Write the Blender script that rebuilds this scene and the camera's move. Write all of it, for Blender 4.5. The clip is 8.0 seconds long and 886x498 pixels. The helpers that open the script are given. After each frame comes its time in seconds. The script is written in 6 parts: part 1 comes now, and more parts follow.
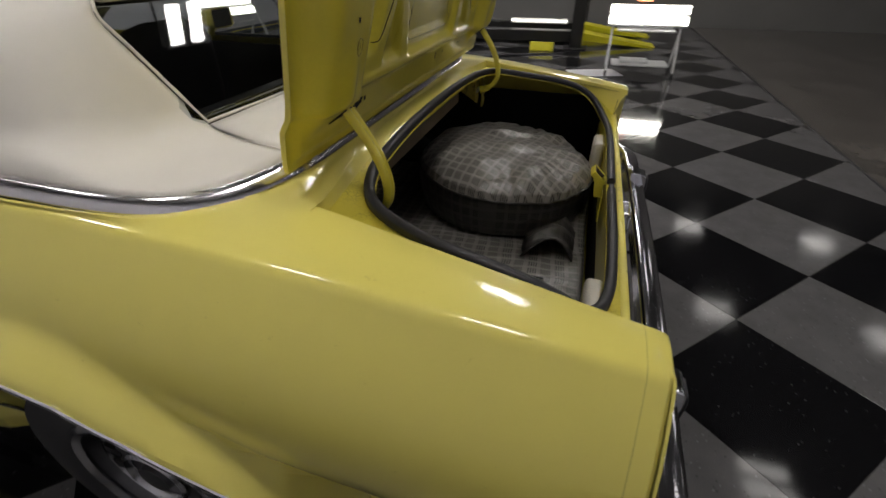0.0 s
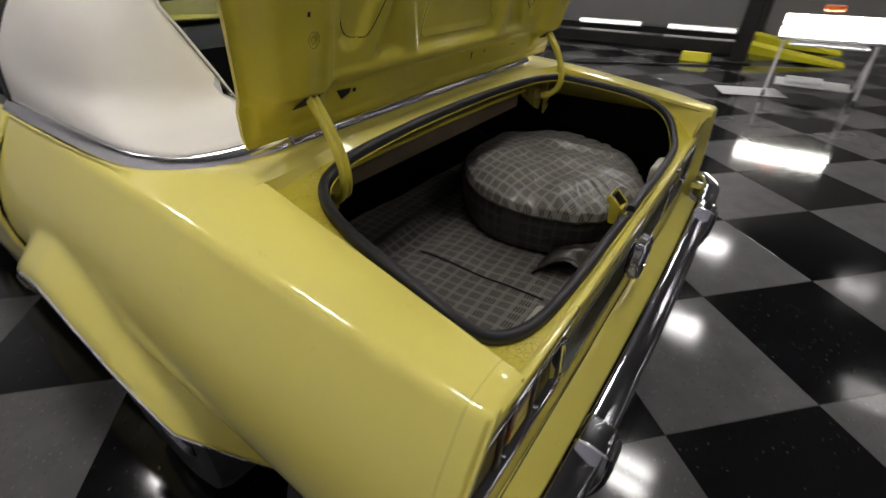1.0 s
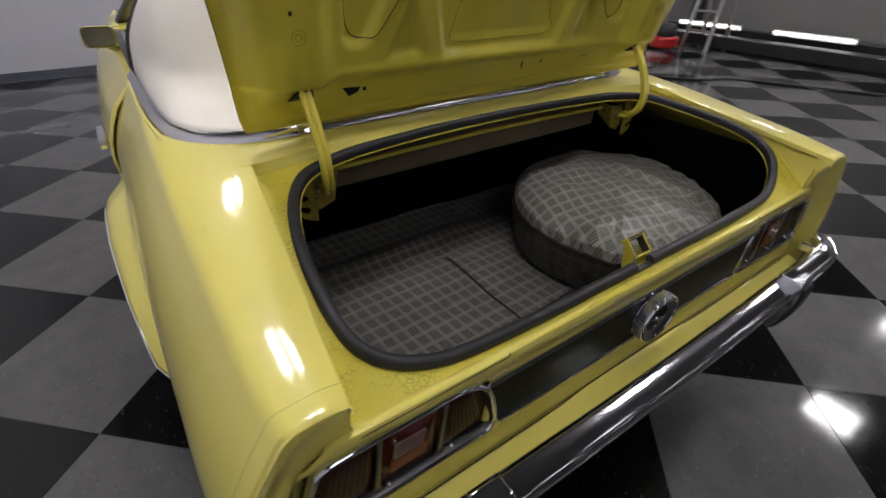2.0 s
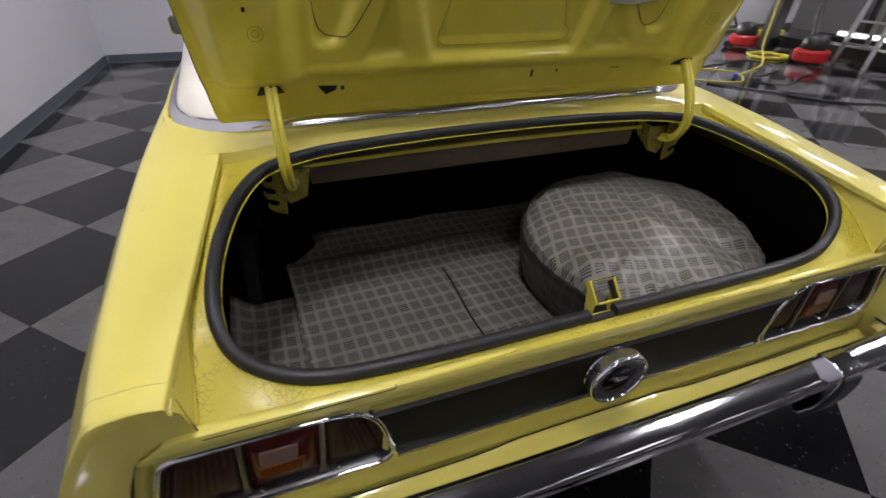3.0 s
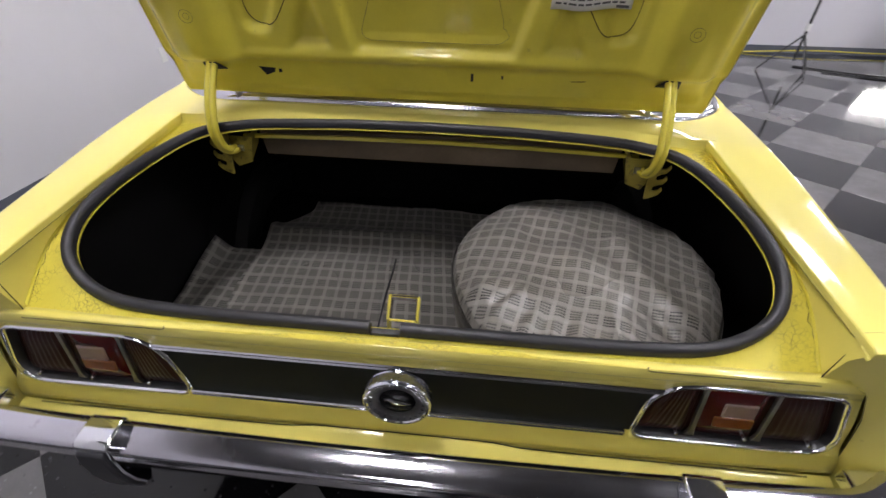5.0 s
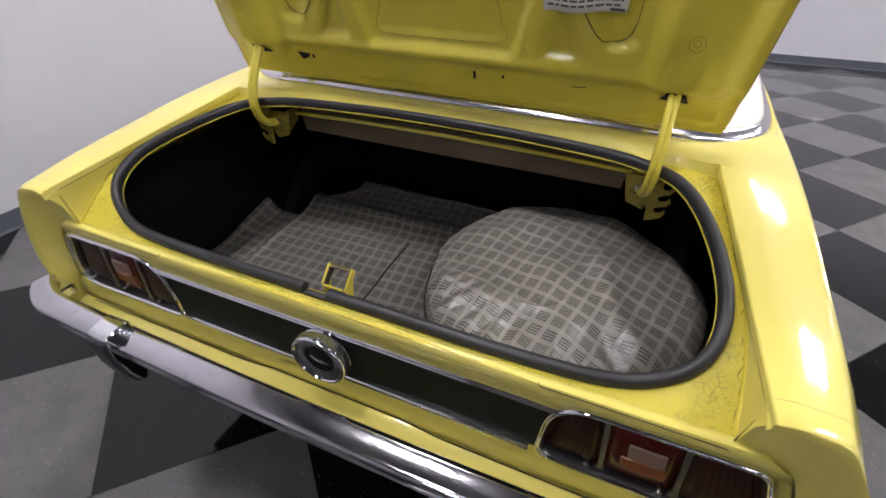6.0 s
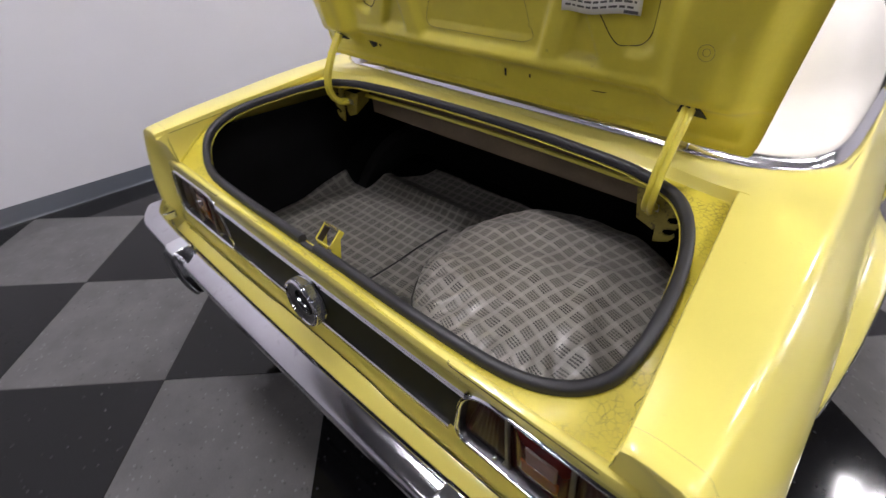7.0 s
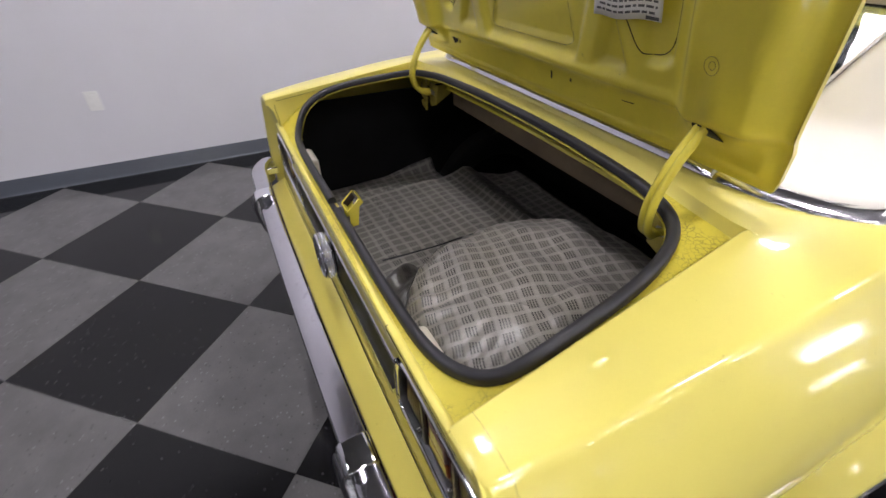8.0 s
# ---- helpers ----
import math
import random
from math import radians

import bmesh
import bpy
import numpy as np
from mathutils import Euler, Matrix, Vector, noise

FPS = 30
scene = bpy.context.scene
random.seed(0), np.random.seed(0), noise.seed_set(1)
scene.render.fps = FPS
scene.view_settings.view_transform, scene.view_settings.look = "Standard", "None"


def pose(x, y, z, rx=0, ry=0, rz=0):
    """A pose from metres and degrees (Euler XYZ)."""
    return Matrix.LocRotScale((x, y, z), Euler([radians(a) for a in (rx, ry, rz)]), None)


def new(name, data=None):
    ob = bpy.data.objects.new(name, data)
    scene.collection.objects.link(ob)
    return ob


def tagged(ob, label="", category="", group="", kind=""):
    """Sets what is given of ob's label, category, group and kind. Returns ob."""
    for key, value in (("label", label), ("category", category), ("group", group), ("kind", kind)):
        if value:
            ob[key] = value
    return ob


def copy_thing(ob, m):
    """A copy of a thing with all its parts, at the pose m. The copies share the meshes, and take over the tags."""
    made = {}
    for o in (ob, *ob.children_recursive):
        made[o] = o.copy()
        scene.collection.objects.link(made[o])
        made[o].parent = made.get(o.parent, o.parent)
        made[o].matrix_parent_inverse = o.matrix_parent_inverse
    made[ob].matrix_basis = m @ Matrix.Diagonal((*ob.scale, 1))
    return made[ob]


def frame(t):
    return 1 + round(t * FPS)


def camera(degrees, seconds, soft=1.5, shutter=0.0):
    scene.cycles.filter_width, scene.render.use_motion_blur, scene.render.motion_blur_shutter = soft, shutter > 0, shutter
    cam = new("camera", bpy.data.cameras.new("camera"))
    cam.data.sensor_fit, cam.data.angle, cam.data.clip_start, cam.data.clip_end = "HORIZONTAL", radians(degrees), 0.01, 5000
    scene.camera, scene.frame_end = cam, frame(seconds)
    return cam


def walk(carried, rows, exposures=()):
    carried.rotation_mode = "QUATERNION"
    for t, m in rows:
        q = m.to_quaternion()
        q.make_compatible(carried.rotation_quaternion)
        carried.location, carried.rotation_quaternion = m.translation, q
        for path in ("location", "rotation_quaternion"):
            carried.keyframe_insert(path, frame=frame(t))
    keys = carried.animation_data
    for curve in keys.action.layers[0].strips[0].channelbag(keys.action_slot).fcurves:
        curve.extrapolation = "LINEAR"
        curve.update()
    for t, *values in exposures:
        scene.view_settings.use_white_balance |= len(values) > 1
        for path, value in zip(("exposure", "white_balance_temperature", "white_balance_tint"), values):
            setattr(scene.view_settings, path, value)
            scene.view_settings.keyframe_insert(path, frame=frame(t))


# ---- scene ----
cam = camera(90.94, 8.0, soft=1.5, shutter=0.5)
# seconds, eye x y z, yaw, pitch, roll
PATH = [
    (0, -1.1589, 0.1900, 1.3080, -72.52, -33.78, -0.40),
    (0.5, -1.0987, 0.0518, 1.3073, -63.95, -33.85, 0.12),
    (1, -1.0106, -0.0972, 1.3076, -54.05, -33.85, 0.09),
    (1.5, -0.8892, -0.2170, 1.3161, -43.27, -34.12, 0.44),
    (2, -0.7563, -0.2862, 1.3152, -34.08, -34.03, 0.67),
    (3.5, -0.3288, -0.3854, 1.3217, -13.32, -34.73, 1.05),
    (4, -0.1850, -0.4125, 1.3296, -7.25, -35.17, 1.13),
    (4.5, -0.0509, -0.4259, 1.3364, -1.74, -35.50, 1.34),
    (5, 0.1090, -0.4253, 1.3357, 4.59, -35.48, 1.37),
    (6.5, 0.5581, -0.3525, 1.3440, 31.96, -36.04, 0.89),
    (7, 0.6935, -0.2952, 1.3436, 41.81, -35.94, 0.67),
    (7.5, 0.8205, -0.2167, 1.3414, 52.42, -35.73, 0.70),
    (8, 0.9161, -0.1086, 1.3410, 62.72, -35.69, 0.68),
]
walk(cam, [(t, pose(x, y, z, 90 + pitch, 0, yaw) @ pose(0, 0, 0, 0, 0, roll)) for t, x, y, z, yaw, pitch, roll in PATH],
     exposures=[(0, -1.20, 7050, 6), (1, -0.92, 6950, 6), (2, -0.76, 6700, 8), (3.5, -0.22, 6600, 9), (4.5, 0.0, 6550, 10), (6, 0.0, 6600, 11), (8, -0.08, 6600, 12)])

# ---------------------------------------------------------------- world
world = bpy.data.worlds.new("world")
scene.world = world
world.use_nodes = True
world.node_tree.nodes["Background"].inputs[0].default_value = (0.5, 0.55, 0.6, 1)
world.node_tree.nodes["Background"].inputs[1].default_value = 0.05
LAMP_POWER = 92.0
PANEL_POWER = 50.0


# ---------------------------------------------------------------- materials
def nodes_of(name):
    m = bpy.data.materials.new(name)
    m.use_nodes = True
    nt = m.node_tree
    return m, nt, nt.nodes["Principled BSDF"]


def noise_tex(nt, scale, detail=3.0, rough=0.55, source=None):
    n = nt.nodes.new("ShaderNodeTexNoise")
    n.inputs["Scale"].default_value = scale
    n.inputs["Detail"].default_value = detail
    n.inputs["Roughness"].default_value = rough
    if source is not None:
        nt.links.new(source, n.inputs["Vector"])
    return n


def math_node(nt, op, a, b=None, clamp=False):
    n = nt.nodes.new("ShaderNodeMath")
    n.operation = op
    n.use_clamp = clamp
    for i, v in enumerate((a, b)):
        if v is None:
            continue
        if isinstance(v, (int, float)):
            n.inputs[i].default_value = v
        else:
            nt.links.new(v, n.inputs[i])
    return n.outputs[0]


def mix_color(nt, fac, a, b, blend="MIX"):
    n = nt.nodes.new("ShaderNodeMix")
    n.data_type = "RGBA"
    n.blend_type = blend
    for sock, v in ((n.inputs["Factor"], fac), (n.inputs["A"], a), (n.inputs["B"], b)):
        if isinstance(v, (int, float)):
            sock.default_value = v
        elif isinstance(v, tuple):
            sock.default_value = (*v, 1.0) if len(v) == 3 else v
        else:
            nt.links.new(v, sock)
    return n.outputs["Result"]


def ramp(nt, fac, lo, hi):
    n = nt.nodes.new("ShaderNodeMapRange")
    n.inputs[1].default_value, n.inputs[2].default_value = lo, hi
    nt.links.new(fac, n.inputs[0])
    return n.outputs[0]


def coords(nt, which="Object"):
    return nt.nodes.new("ShaderNodeTexCoord").outputs[which]


def position(nt):
    return nt.nodes.new("ShaderNodeNewGeometry").outputs["Position"]


def surface(name, color, rough, metal=0.0, coat=0.0, vary=0.12, scale=6.0, grain=120.0, bump=0.02, ior=1.5, rough_vary=0.08, dirt=None):
    """A material with colour and gloss that vary at two scales, and a fine relief."""
    m, nt, b = nodes_of(name)
    pos = position(nt)
    big = noise_tex(nt, scale, 4.0, 0.6, pos)
    fine = noise_tex(nt, grain, 3.0, 0.6, pos)
    low = tuple(c * (1 - vary) for c in color)
    high = tuple(min(1.0, c * (1 + vary)) for c in color)
    col = mix_color(nt, ramp(nt, big.outputs["Fac"], 0.3, 0.7), low, high)
    col = mix_color(nt, math_node(nt, "MULTIPLY", ramp(nt, fine.outputs["Fac"], 0.35, 0.75), vary), col, tuple(c * 0.6 for c in color))
    if dirt:
        spots = noise_tex(nt, dirt[1], 5.0, 0.7, pos)
        col = mix_color(nt, math_node(nt, "MULTIPLY", ramp(nt, spots.outputs["Fac"], dirt[2], dirt[2] + 0.12), dirt[3]), col, dirt[0])
    nt.links.new(col, b.inputs["Base Color"])
    r = math_node(nt, "ADD", math_node(nt, "MULTIPLY", big.outputs["Fac"], rough_vary), rough - rough_vary / 2, True)
    nt.links.new(r, b.inputs["Roughness"])
    b.inputs["Metallic"].default_value = metal
    b.inputs["IOR"].default_value = ior
    b.inputs["Coat Weight"].default_value = coat
    b.inputs["Coat Roughness"].default_value = 0.06
    if bump:
        bn = nt.nodes.new("ShaderNodeBump")
        bn.inputs["Strength"].default_value = bump
        bn.inputs["Distance"].default_value = 0.002
        nt.links.new(fine.outputs["Fac"], bn.inputs["Height"])
        nt.links.new(bn.outputs["Normal"], b.inputs["Normal"])
    return m


def glow(name, color, strength):
    m, nt, b = nodes_of(name)
    b.inputs["Base Color"].default_value = (*color, 1)
    b.inputs["Emission Color"].default_value = (*color, 1)
    b.inputs["Emission Strength"].default_value = strength
    return m


def glass(name, color, rough=0.02, ior=1.45):
    m, nt, b = nodes_of(name)
    b.inputs["Base Color"].default_value = (*color, 1)
    b.inputs["Transmission Weight"].default_value = 1.0
    b.inputs["Roughness"].default_value = rough
    b.inputs["IOR"].default_value = ior
    return m


def plaid(name, pitch, pitch_v, fill, light, mid, dark, odd=0.35):
    """Woven check cloth: brown squares of fine dashed lines, fainter in every other row, on a pale ground."""
    m, nt, b = nodes_of(name)
    uv = coords(nt, "UV")
    wob = noise_tex(nt, 9.0, 2.0, 0.5, uv)
    add = nt.nodes.new("ShaderNodeVectorMath")
    add.operation = "MULTIPLY_ADD"
    nt.links.new(wob.outputs["Color"], add.inputs[0])
    add.inputs[1].default_value = (0.010, 0.010, 0)
    nt.links.new(uv, add.inputs[2])
    sep = nt.nodes.new("ShaderNodeSeparateXYZ")
    nt.links.new(add.outputs[0], sep.inputs[0])
    pu = math_node(nt, "ADD", math_node(nt, "MULTIPLY", sep.outputs[0], 1 / pitch), 200.0)
    pv = math_node(nt, "ADD", math_node(nt, "MULTIPLY", sep.outputs[1], 1 / pitch_v), 200.0)
    fu, fv = math_node(nt, "FRACT", pu), math_node(nt, "FRACT", pv)
    turn = math_node(nt, "LESS_THAN", math_node(nt, "FRACT", math_node(nt, "MULTIPLY", math_node(nt, "FLOOR", pv), 0.5)), 0.25)
    bu, bv = math_node(nt, "LESS_THAN", fu, fill), math_node(nt, "LESS_THAN", fv, fill)
    su = math_node(nt, "LESS_THAN", math_node(nt, "FRACT", math_node(nt, "MULTIPLY", fu, 4 / fill)), 0.66)
    sv = math_node(nt, "LESS_THAN", math_node(nt, "FRACT", math_node(nt, "MULTIPLY", fv, 4 / fill)), 0.50)
    both = math_node(nt, "MULTIPLY", bu, bv)
    one = math_node(nt, "MAXIMUM", bu, bv)
    worn = ramp(nt, noise_tex(nt, 14.0, 2.0, 0.5, uv).outputs["Fac"], 0.40, 0.58)
    strength = math_node(nt, "MULTIPLY", math_node(nt, "ADD", math_node(nt, "MULTIPLY", turn, 1 - odd), odd), math_node(nt, "ADD", math_node(nt, "MULTIPLY", worn, 0.3), 0.7))
    dashes = math_node(nt, "MULTIPLY", math_node(nt, "MULTIPLY", both, sv), math_node(nt, "ADD", math_node(nt, "MULTIPLY", su, 0.55), 0.45))
    col = mix_color(nt, math_node(nt, "MULTIPLY", one, 0.20), light, mid)
    col = mix_color(nt, math_node(nt, "MULTIPLY", both, math_node(nt, "SUBTRACT", 0.72, math_node(nt, "MULTIPLY", strength, 0.45))), col, mid)
    col = mix_color(nt, math_node(nt, "MULTIPLY", dashes, strength), col, dark)
    pos = position(nt)
    stain = noise_tex(nt, 5.0, 5.0, 0.65, pos)
    col = mix_color(nt, math_node(nt, "MULTIPLY", ramp(nt, stain.outputs["Fac"], 0.45, 0.75), 0.35), col, tuple(c * 0.45 for c in mid))
    weave = noise_tex(nt, 700.0, 2.0, 0.6, pos)
    col = mix_color(nt, math_node(nt, "MULTIPLY", ramp(nt, weave.outputs["Fac"], 0.4, 0.7), 0.15), col, dark)
    nt.links.new(col, b.inputs["Base Color"])
    b.inputs["Roughness"].default_value = 0.36
    b.inputs["Coat Weight"].default_value = 0.12
    b.inputs["Coat Roughness"].default_value = 0.25
    soft = noise_tex(nt, 20.0, 3.0, 0.55, pos)
    fold = noise_tex(nt, 6.0, 1.5, 0.5, pos)
    ridge = math_node(nt, "POWER", math_node(nt, "SUBTRACT", 1.0, math_node(nt, "MULTIPLY", math_node(nt, "ABSOLUTE", math_node(nt, "SUBTRACT", fold.outputs["Fac"], 0.5)), 5.0), True), 3.0)
    creases = math_node(nt, "ADD", math_node(nt, "MULTIPLY", soft.outputs["Fac"], 0.7), math_node(nt, "MULTIPLY", ridge, 0.6))
    bn = nt.nodes.new("ShaderNodeBump")
    bn.inputs["Strength"].default_value = 0.55
    bn.inputs["Distance"].default_value = 0.010
    nt.links.new(creases, bn.inputs["Height"])
    bn2 = nt.nodes.new("ShaderNodeBump")
    bn2.inputs["Strength"].default_value = 0.2
    bn2.inputs["Distance"].default_value = 0.0006
    nt.links.new(weave.outputs["Fac"], bn2.inputs["Height"])
    nt.links.new(bn.outputs["Normal"], bn2.inputs["Normal"])
    nt.links.new(bn2.outputs["Normal"], b.inputs["Normal"])
    return m


def tile_material(name, base, fleck, dark_fleck, amount):
    """Polished composition tile with small flecks, a little different from tile to tile."""
    m, nt, b = nodes_of(name)
    pos = position(nt)
    rnd = nt.nodes.new("ShaderNodeObjectInfo").outputs["Random"]
    v = nt.nodes.new("ShaderNodeTexVoronoi")
    v.inputs["Scale"].default_value = 95.0
    v.inputs["Randomness"].default_value = 1.0
    nt.links.new(pos, v.inputs["Vector"])
    shade = nt.nodes.new("ShaderNodeSeparateColor")
    nt.links.new(v.outputs["Color"], shade.inputs[0])
    bright = math_node(nt, "MULTIPLY", math_node(nt, "GREATER_THAN", shade.outputs[0], 1 - amount), math_node(nt, "LESS_THAN", v.outputs["Distance"], 0.4))
    deep = math_node(nt, "MULTIPLY", math_node(nt, "LESS_THAN", shade.outputs[0], amount), math_node(nt, "LESS_THAN", v.outputs["Distance"], 0.4))
    cloud = noise_tex(nt, 7.0, 5.0, 0.6, pos)
    fine = noise_tex(nt, 160.0, 3.0, 0.6, pos)
    scuff = noise_tex(nt, 2.3, 6.0, 0.7, pos)
    col = mix_color(nt, ramp(nt, cloud.outputs["Fac"], 0.3, 0.7), tuple(c * 0.86 for c in base), tuple(c * 1.14 for c in base))
    col = mix_color(nt, math_node(nt, "MULTIPLY", ramp(nt, fine.outputs["Fac"], 0.4, 0.7), 0.3), col, tuple(c * 0.75 for c in base))
    col = mix_color(nt, math_node(nt, "MULTIPLY", bright, 0.8), col, fleck)
    col = mix_color(nt, math_node(nt, "MULTIPLY", deep, 0.7), col, dark_fleck)
    col = mix_color(nt, math_node(nt, "MULTIPLY", math_node(nt, "SUBTRACT", rnd, 0.5), 0.25), col, fleck)
    nt.links.new(col, b.inputs["Base Color"])
    r = math_node(nt, "ADD", math_node(nt, "MULTIPLY", ramp(nt, scuff.outputs["Fac"], 0.35, 0.75), 0.05), 0.065)
    nt.links.new(r, b.inputs["Roughness"])
    b.inputs["IOR"].default_value = 1.42
    bn = nt.nodes.new("ShaderNodeBump")
    bn.inputs["Strength"].default_value = 0.022
    bn.inputs["Distance"].default_value = 0.003
    nt.links.new(cloud.outputs["Fac"], bn.inputs["Height"])
    nt.links.new(bn.outputs["Normal"], b.inputs["Normal"])
    return m


YELLOW = surface("yellow_paint", (0.80, 0.70, 0.165), 0.36, coat=0.9, ior=1.33, vary=0.04, scale=3.0, grain=260.0, bump=0.015, dirt=((0.35, 0.26, 0.05), 30.0, 0.66, 0.5))
[n for n in YELLOW.node_tree.nodes if n.type == "BSDF_PRINCIPLED"][0].inputs["Coat Roughness"].default_value = 0.085
# Body paint again, darker and more saturated to stand for shade and yellow bounce.
YELLOW_WORN_SHADED = surface("yellow_paint_worn_shaded", (0.70, 0.598, 0.062), 0.42, coat=0.75, vary=0.08, scale=9.0, grain=200.0, bump=0.06, dirt=((0.10, 0.08, 0.04), 24.0, 0.67, 0.6))
# Nearly the same deepened yellow, with cracks added by crackle().
YELLOW_CRACKED = surface("yellow_paint_cracked", (0.65, 0.550, 0.060), 0.46, coat=0.06, vary=0.08, scale=9.0, grain=200.0, bump=0.06, dirt=((0.10, 0.08, 0.04), 24.0, 0.67, 0.6))


def crackle(m):
    """Fine dark cracks in patches of old paint."""
    nt = m.node_tree
    b = [n for n in nt.nodes if n.type == "BSDF_PRINCIPLED"][0]
    pos = position(nt)
    warp = noise_tex(nt, 40.0, 3.0, 0.6, pos)
    add = nt.nodes.new("ShaderNodeVectorMath")
    add.operation = "MULTIPLY_ADD"
    nt.links.new(warp.outputs["Color"], add.inputs[0])
    add.inputs[1].default_value = (0.012, 0.012, 0.012)
    nt.links.new(pos, add.inputs[2])
    cells = nt.nodes.new("ShaderNodeTexVoronoi")
    cells.feature = "DISTANCE_TO_EDGE"
    cells.inputs["Scale"].default_value = 105.0
    nt.links.new(add.outputs[0], cells.inputs["Vector"])
    line = math_node(nt, "SUBTRACT", 1.0, ramp(nt, cells.outputs["Distance"], 0.02, 0.075))
    patch = noise_tex(nt, 14.0, 3.0, 0.6, pos)
    amount = math_node(nt, "MULTIPLY", math_node(nt, "MULTIPLY", line, ramp(nt, patch.outputs["Fac"], 0.45, 0.61)), 0.6)
    old = b.inputs["Base Color"].links[0].from_socket
    nt.links.new(mix_color(nt, amount, old, (0.16, 0.12, 0.03)), b.inputs["Base Color"])


crackle(YELLOW_CRACKED)
# Spotted with grime; base colour also darkened for the hinge brackets' shade.
YELLOW_GRIME_SHADED = surface("yellow_paint_grimy_shaded", (0.32, 0.262, 0.045), 0.45, coat=0.2, vary=0.2, scale=30.0, grain=200.0, bump=0.1, dirt=((0.06, 0.045, 0.025), 60.0, 0.52, 0.8))
CHROME = surface("chrome", (0.82, 0.83, 0.86), 0.07, metal=1.0, vary=0.03, scale=14.0, grain=300.0, bump=0.01, rough_vary=0.06)
BUMPER_CHROME = surface("bumper_chrome", (0.60, 0.59, 0.635), 0.115, metal=1.0, vary=0.05, scale=9.0, grain=70.0, bump=0.06, rough_vary=0.10, dirt=((0.30, 0.28, 0.26), 35.0, 0.62, 0.5))
MOULDING = surface("aged_chrome", (0.74, 0.73, 0.76), 0.17, metal=1.0, vary=0.03, scale=14.0, grain=300.0, bump=0.01, rough_vary=0.06)
DARK_BROWN_METAL = surface("dark_brown_metal", (0.060, 0.045, 0.030), 0.5, vary=0.35, scale=40.0, grain=200.0, bump=0.2)
RUBBER = surface("black_rubber", (0.022, 0.022, 0.026), 0.46, vary=0.2, scale=12.0, grain=150.0, bump=0.08)
TYRE_RUBBER = surface("tyre_rubber", (0.02, 0.02, 0.022), 0.6, vary=0.25, scale=8.0, grain=180.0, bump=0.15)
VINYL = surface("white_vinyl", (0.71, 0.675, 0.62), 0.5, vary=0.04, scale=5.0, grain=420.0, bump=0.12, dirt=((0.45, 0.42, 0.40), 4.0, 0.66, 0.4))
BLACK_PANEL = surface("black_textured_panel", (0.007, 0.008, 0.006), 0.5, ior=1.25, vary=0.2, scale=10.0, grain=500.0, bump=0.1)
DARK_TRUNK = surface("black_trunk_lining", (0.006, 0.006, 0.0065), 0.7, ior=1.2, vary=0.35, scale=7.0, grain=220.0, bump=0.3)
FIBREBOARD = surface("brown_fibreboard", (0.115, 0.085, 0.055), 0.7, vary=0.25, scale=6.0, grain=160.0, bump=0.2)
DULL_STEEL = surface("dull_wheel_steel", (0.10, 0.10, 0.105), 0.30, metal=0.8, vary=0.2, scale=10.0)
KNURL = surface("dull_knurled_chrome", (0.48, 0.48, 0.50), 0.22, metal=1.0, vary=0.1, scale=20.0)
DIVIDER_METAL = surface("dull_divider_metal", (0.22, 0.21, 0.20), 0.34, metal=0.9, vary=0.2, scale=20.0)
LENS_RED = surface("dark_red_lens", (0.026, 0.006, 0.0045), 0.30, coat=0.12, ior=1.25, vary=0.15, scale=20.0, grain=60.0, bump=0.0)
LENS_RED_BRIGHT = surface("red_lens", (0.06, 0.004, 0.004), 0.2, coat=0.1, ior=1.3, vary=0.12, scale=20.0, grain=60.0, bump=0.0)
LENS_WHITE = surface("white_reversing_lens", (0.24, 0.15, 0.125), 0.16, coat=0.6, vary=0.08, scale=30.0, grain=90.0, bump=0.05)
LENS_AMBER = surface("amber_lens", (0.19, 0.05, 0.01), 0.16, coat=0.6, vary=0.15, scale=30.0, grain=90.0, bump=0.05)
HOLE = surface("black_gap", (0.006, 0.006, 0.006), 0.8, vary=0.3, bump=0.0)
GLOSS_BLACK = surface("gloss_black_enamel", (0.004, 0.004, 0.004), 0.18, ior=1.3, vary=0.2, scale=12.0, bump=0.0)
BLACK_SATIN = surface("black_satin_plastic", (0.015, 0.015, 0.016), 0.4, vary=0.2, scale=12.0)
BLACK_CLOTH = surface("black_seat_vinyl", (0.014, 0.013, 0.013), 0.45, vary=0.25, scale=8.0, grain=300.0, bump=0.2)
LABEL_WHITE = surface("white_paper", (0.80, 0.79, 0.76), 0.6, vary=0.04)
LABEL_INK = surface("grey_print", (0.10, 0.10, 0.10), 0.7, vary=0.1, bump=0.0)
WHITE_PLASTIC = surface("yellowed_white_plastic", (0.62, 0.58, 0.50), 0.45, vary=0.08, scale=20.0, dirt=((0.22, 0.18, 0.12), 40.0, 0.6, 0.5))
WALL_PAINT = surface("white_wall_paint", (0.63, 0.625, 0.68), 0.6, vary=0.03, scale=1.5, grain=300.0, bump=0.06)
GREY_WALL = surface("grey_wall_panel", (0.19, 0.185, 0.18), 0.45, vary=0.06, scale=1.2, grain=200.0, bump=0.05)
CEILING_GREY = surface("black_ceiling", (0.09, 0.09, 0.095), 0.8, vary=0.2, scale=1.5)
DARK_WALL = surface("charcoal_wall", (0.09, 0.088, 0.085), 0.6, vary=0.06, scale=1.2, grain=200.0, bump=0.05)
BASE_RUBBER = surface("blue_grey_cove_base", (0.075, 0.085, 0.108), 0.38, vary=0.08, scale=5.0, bump=0.03)
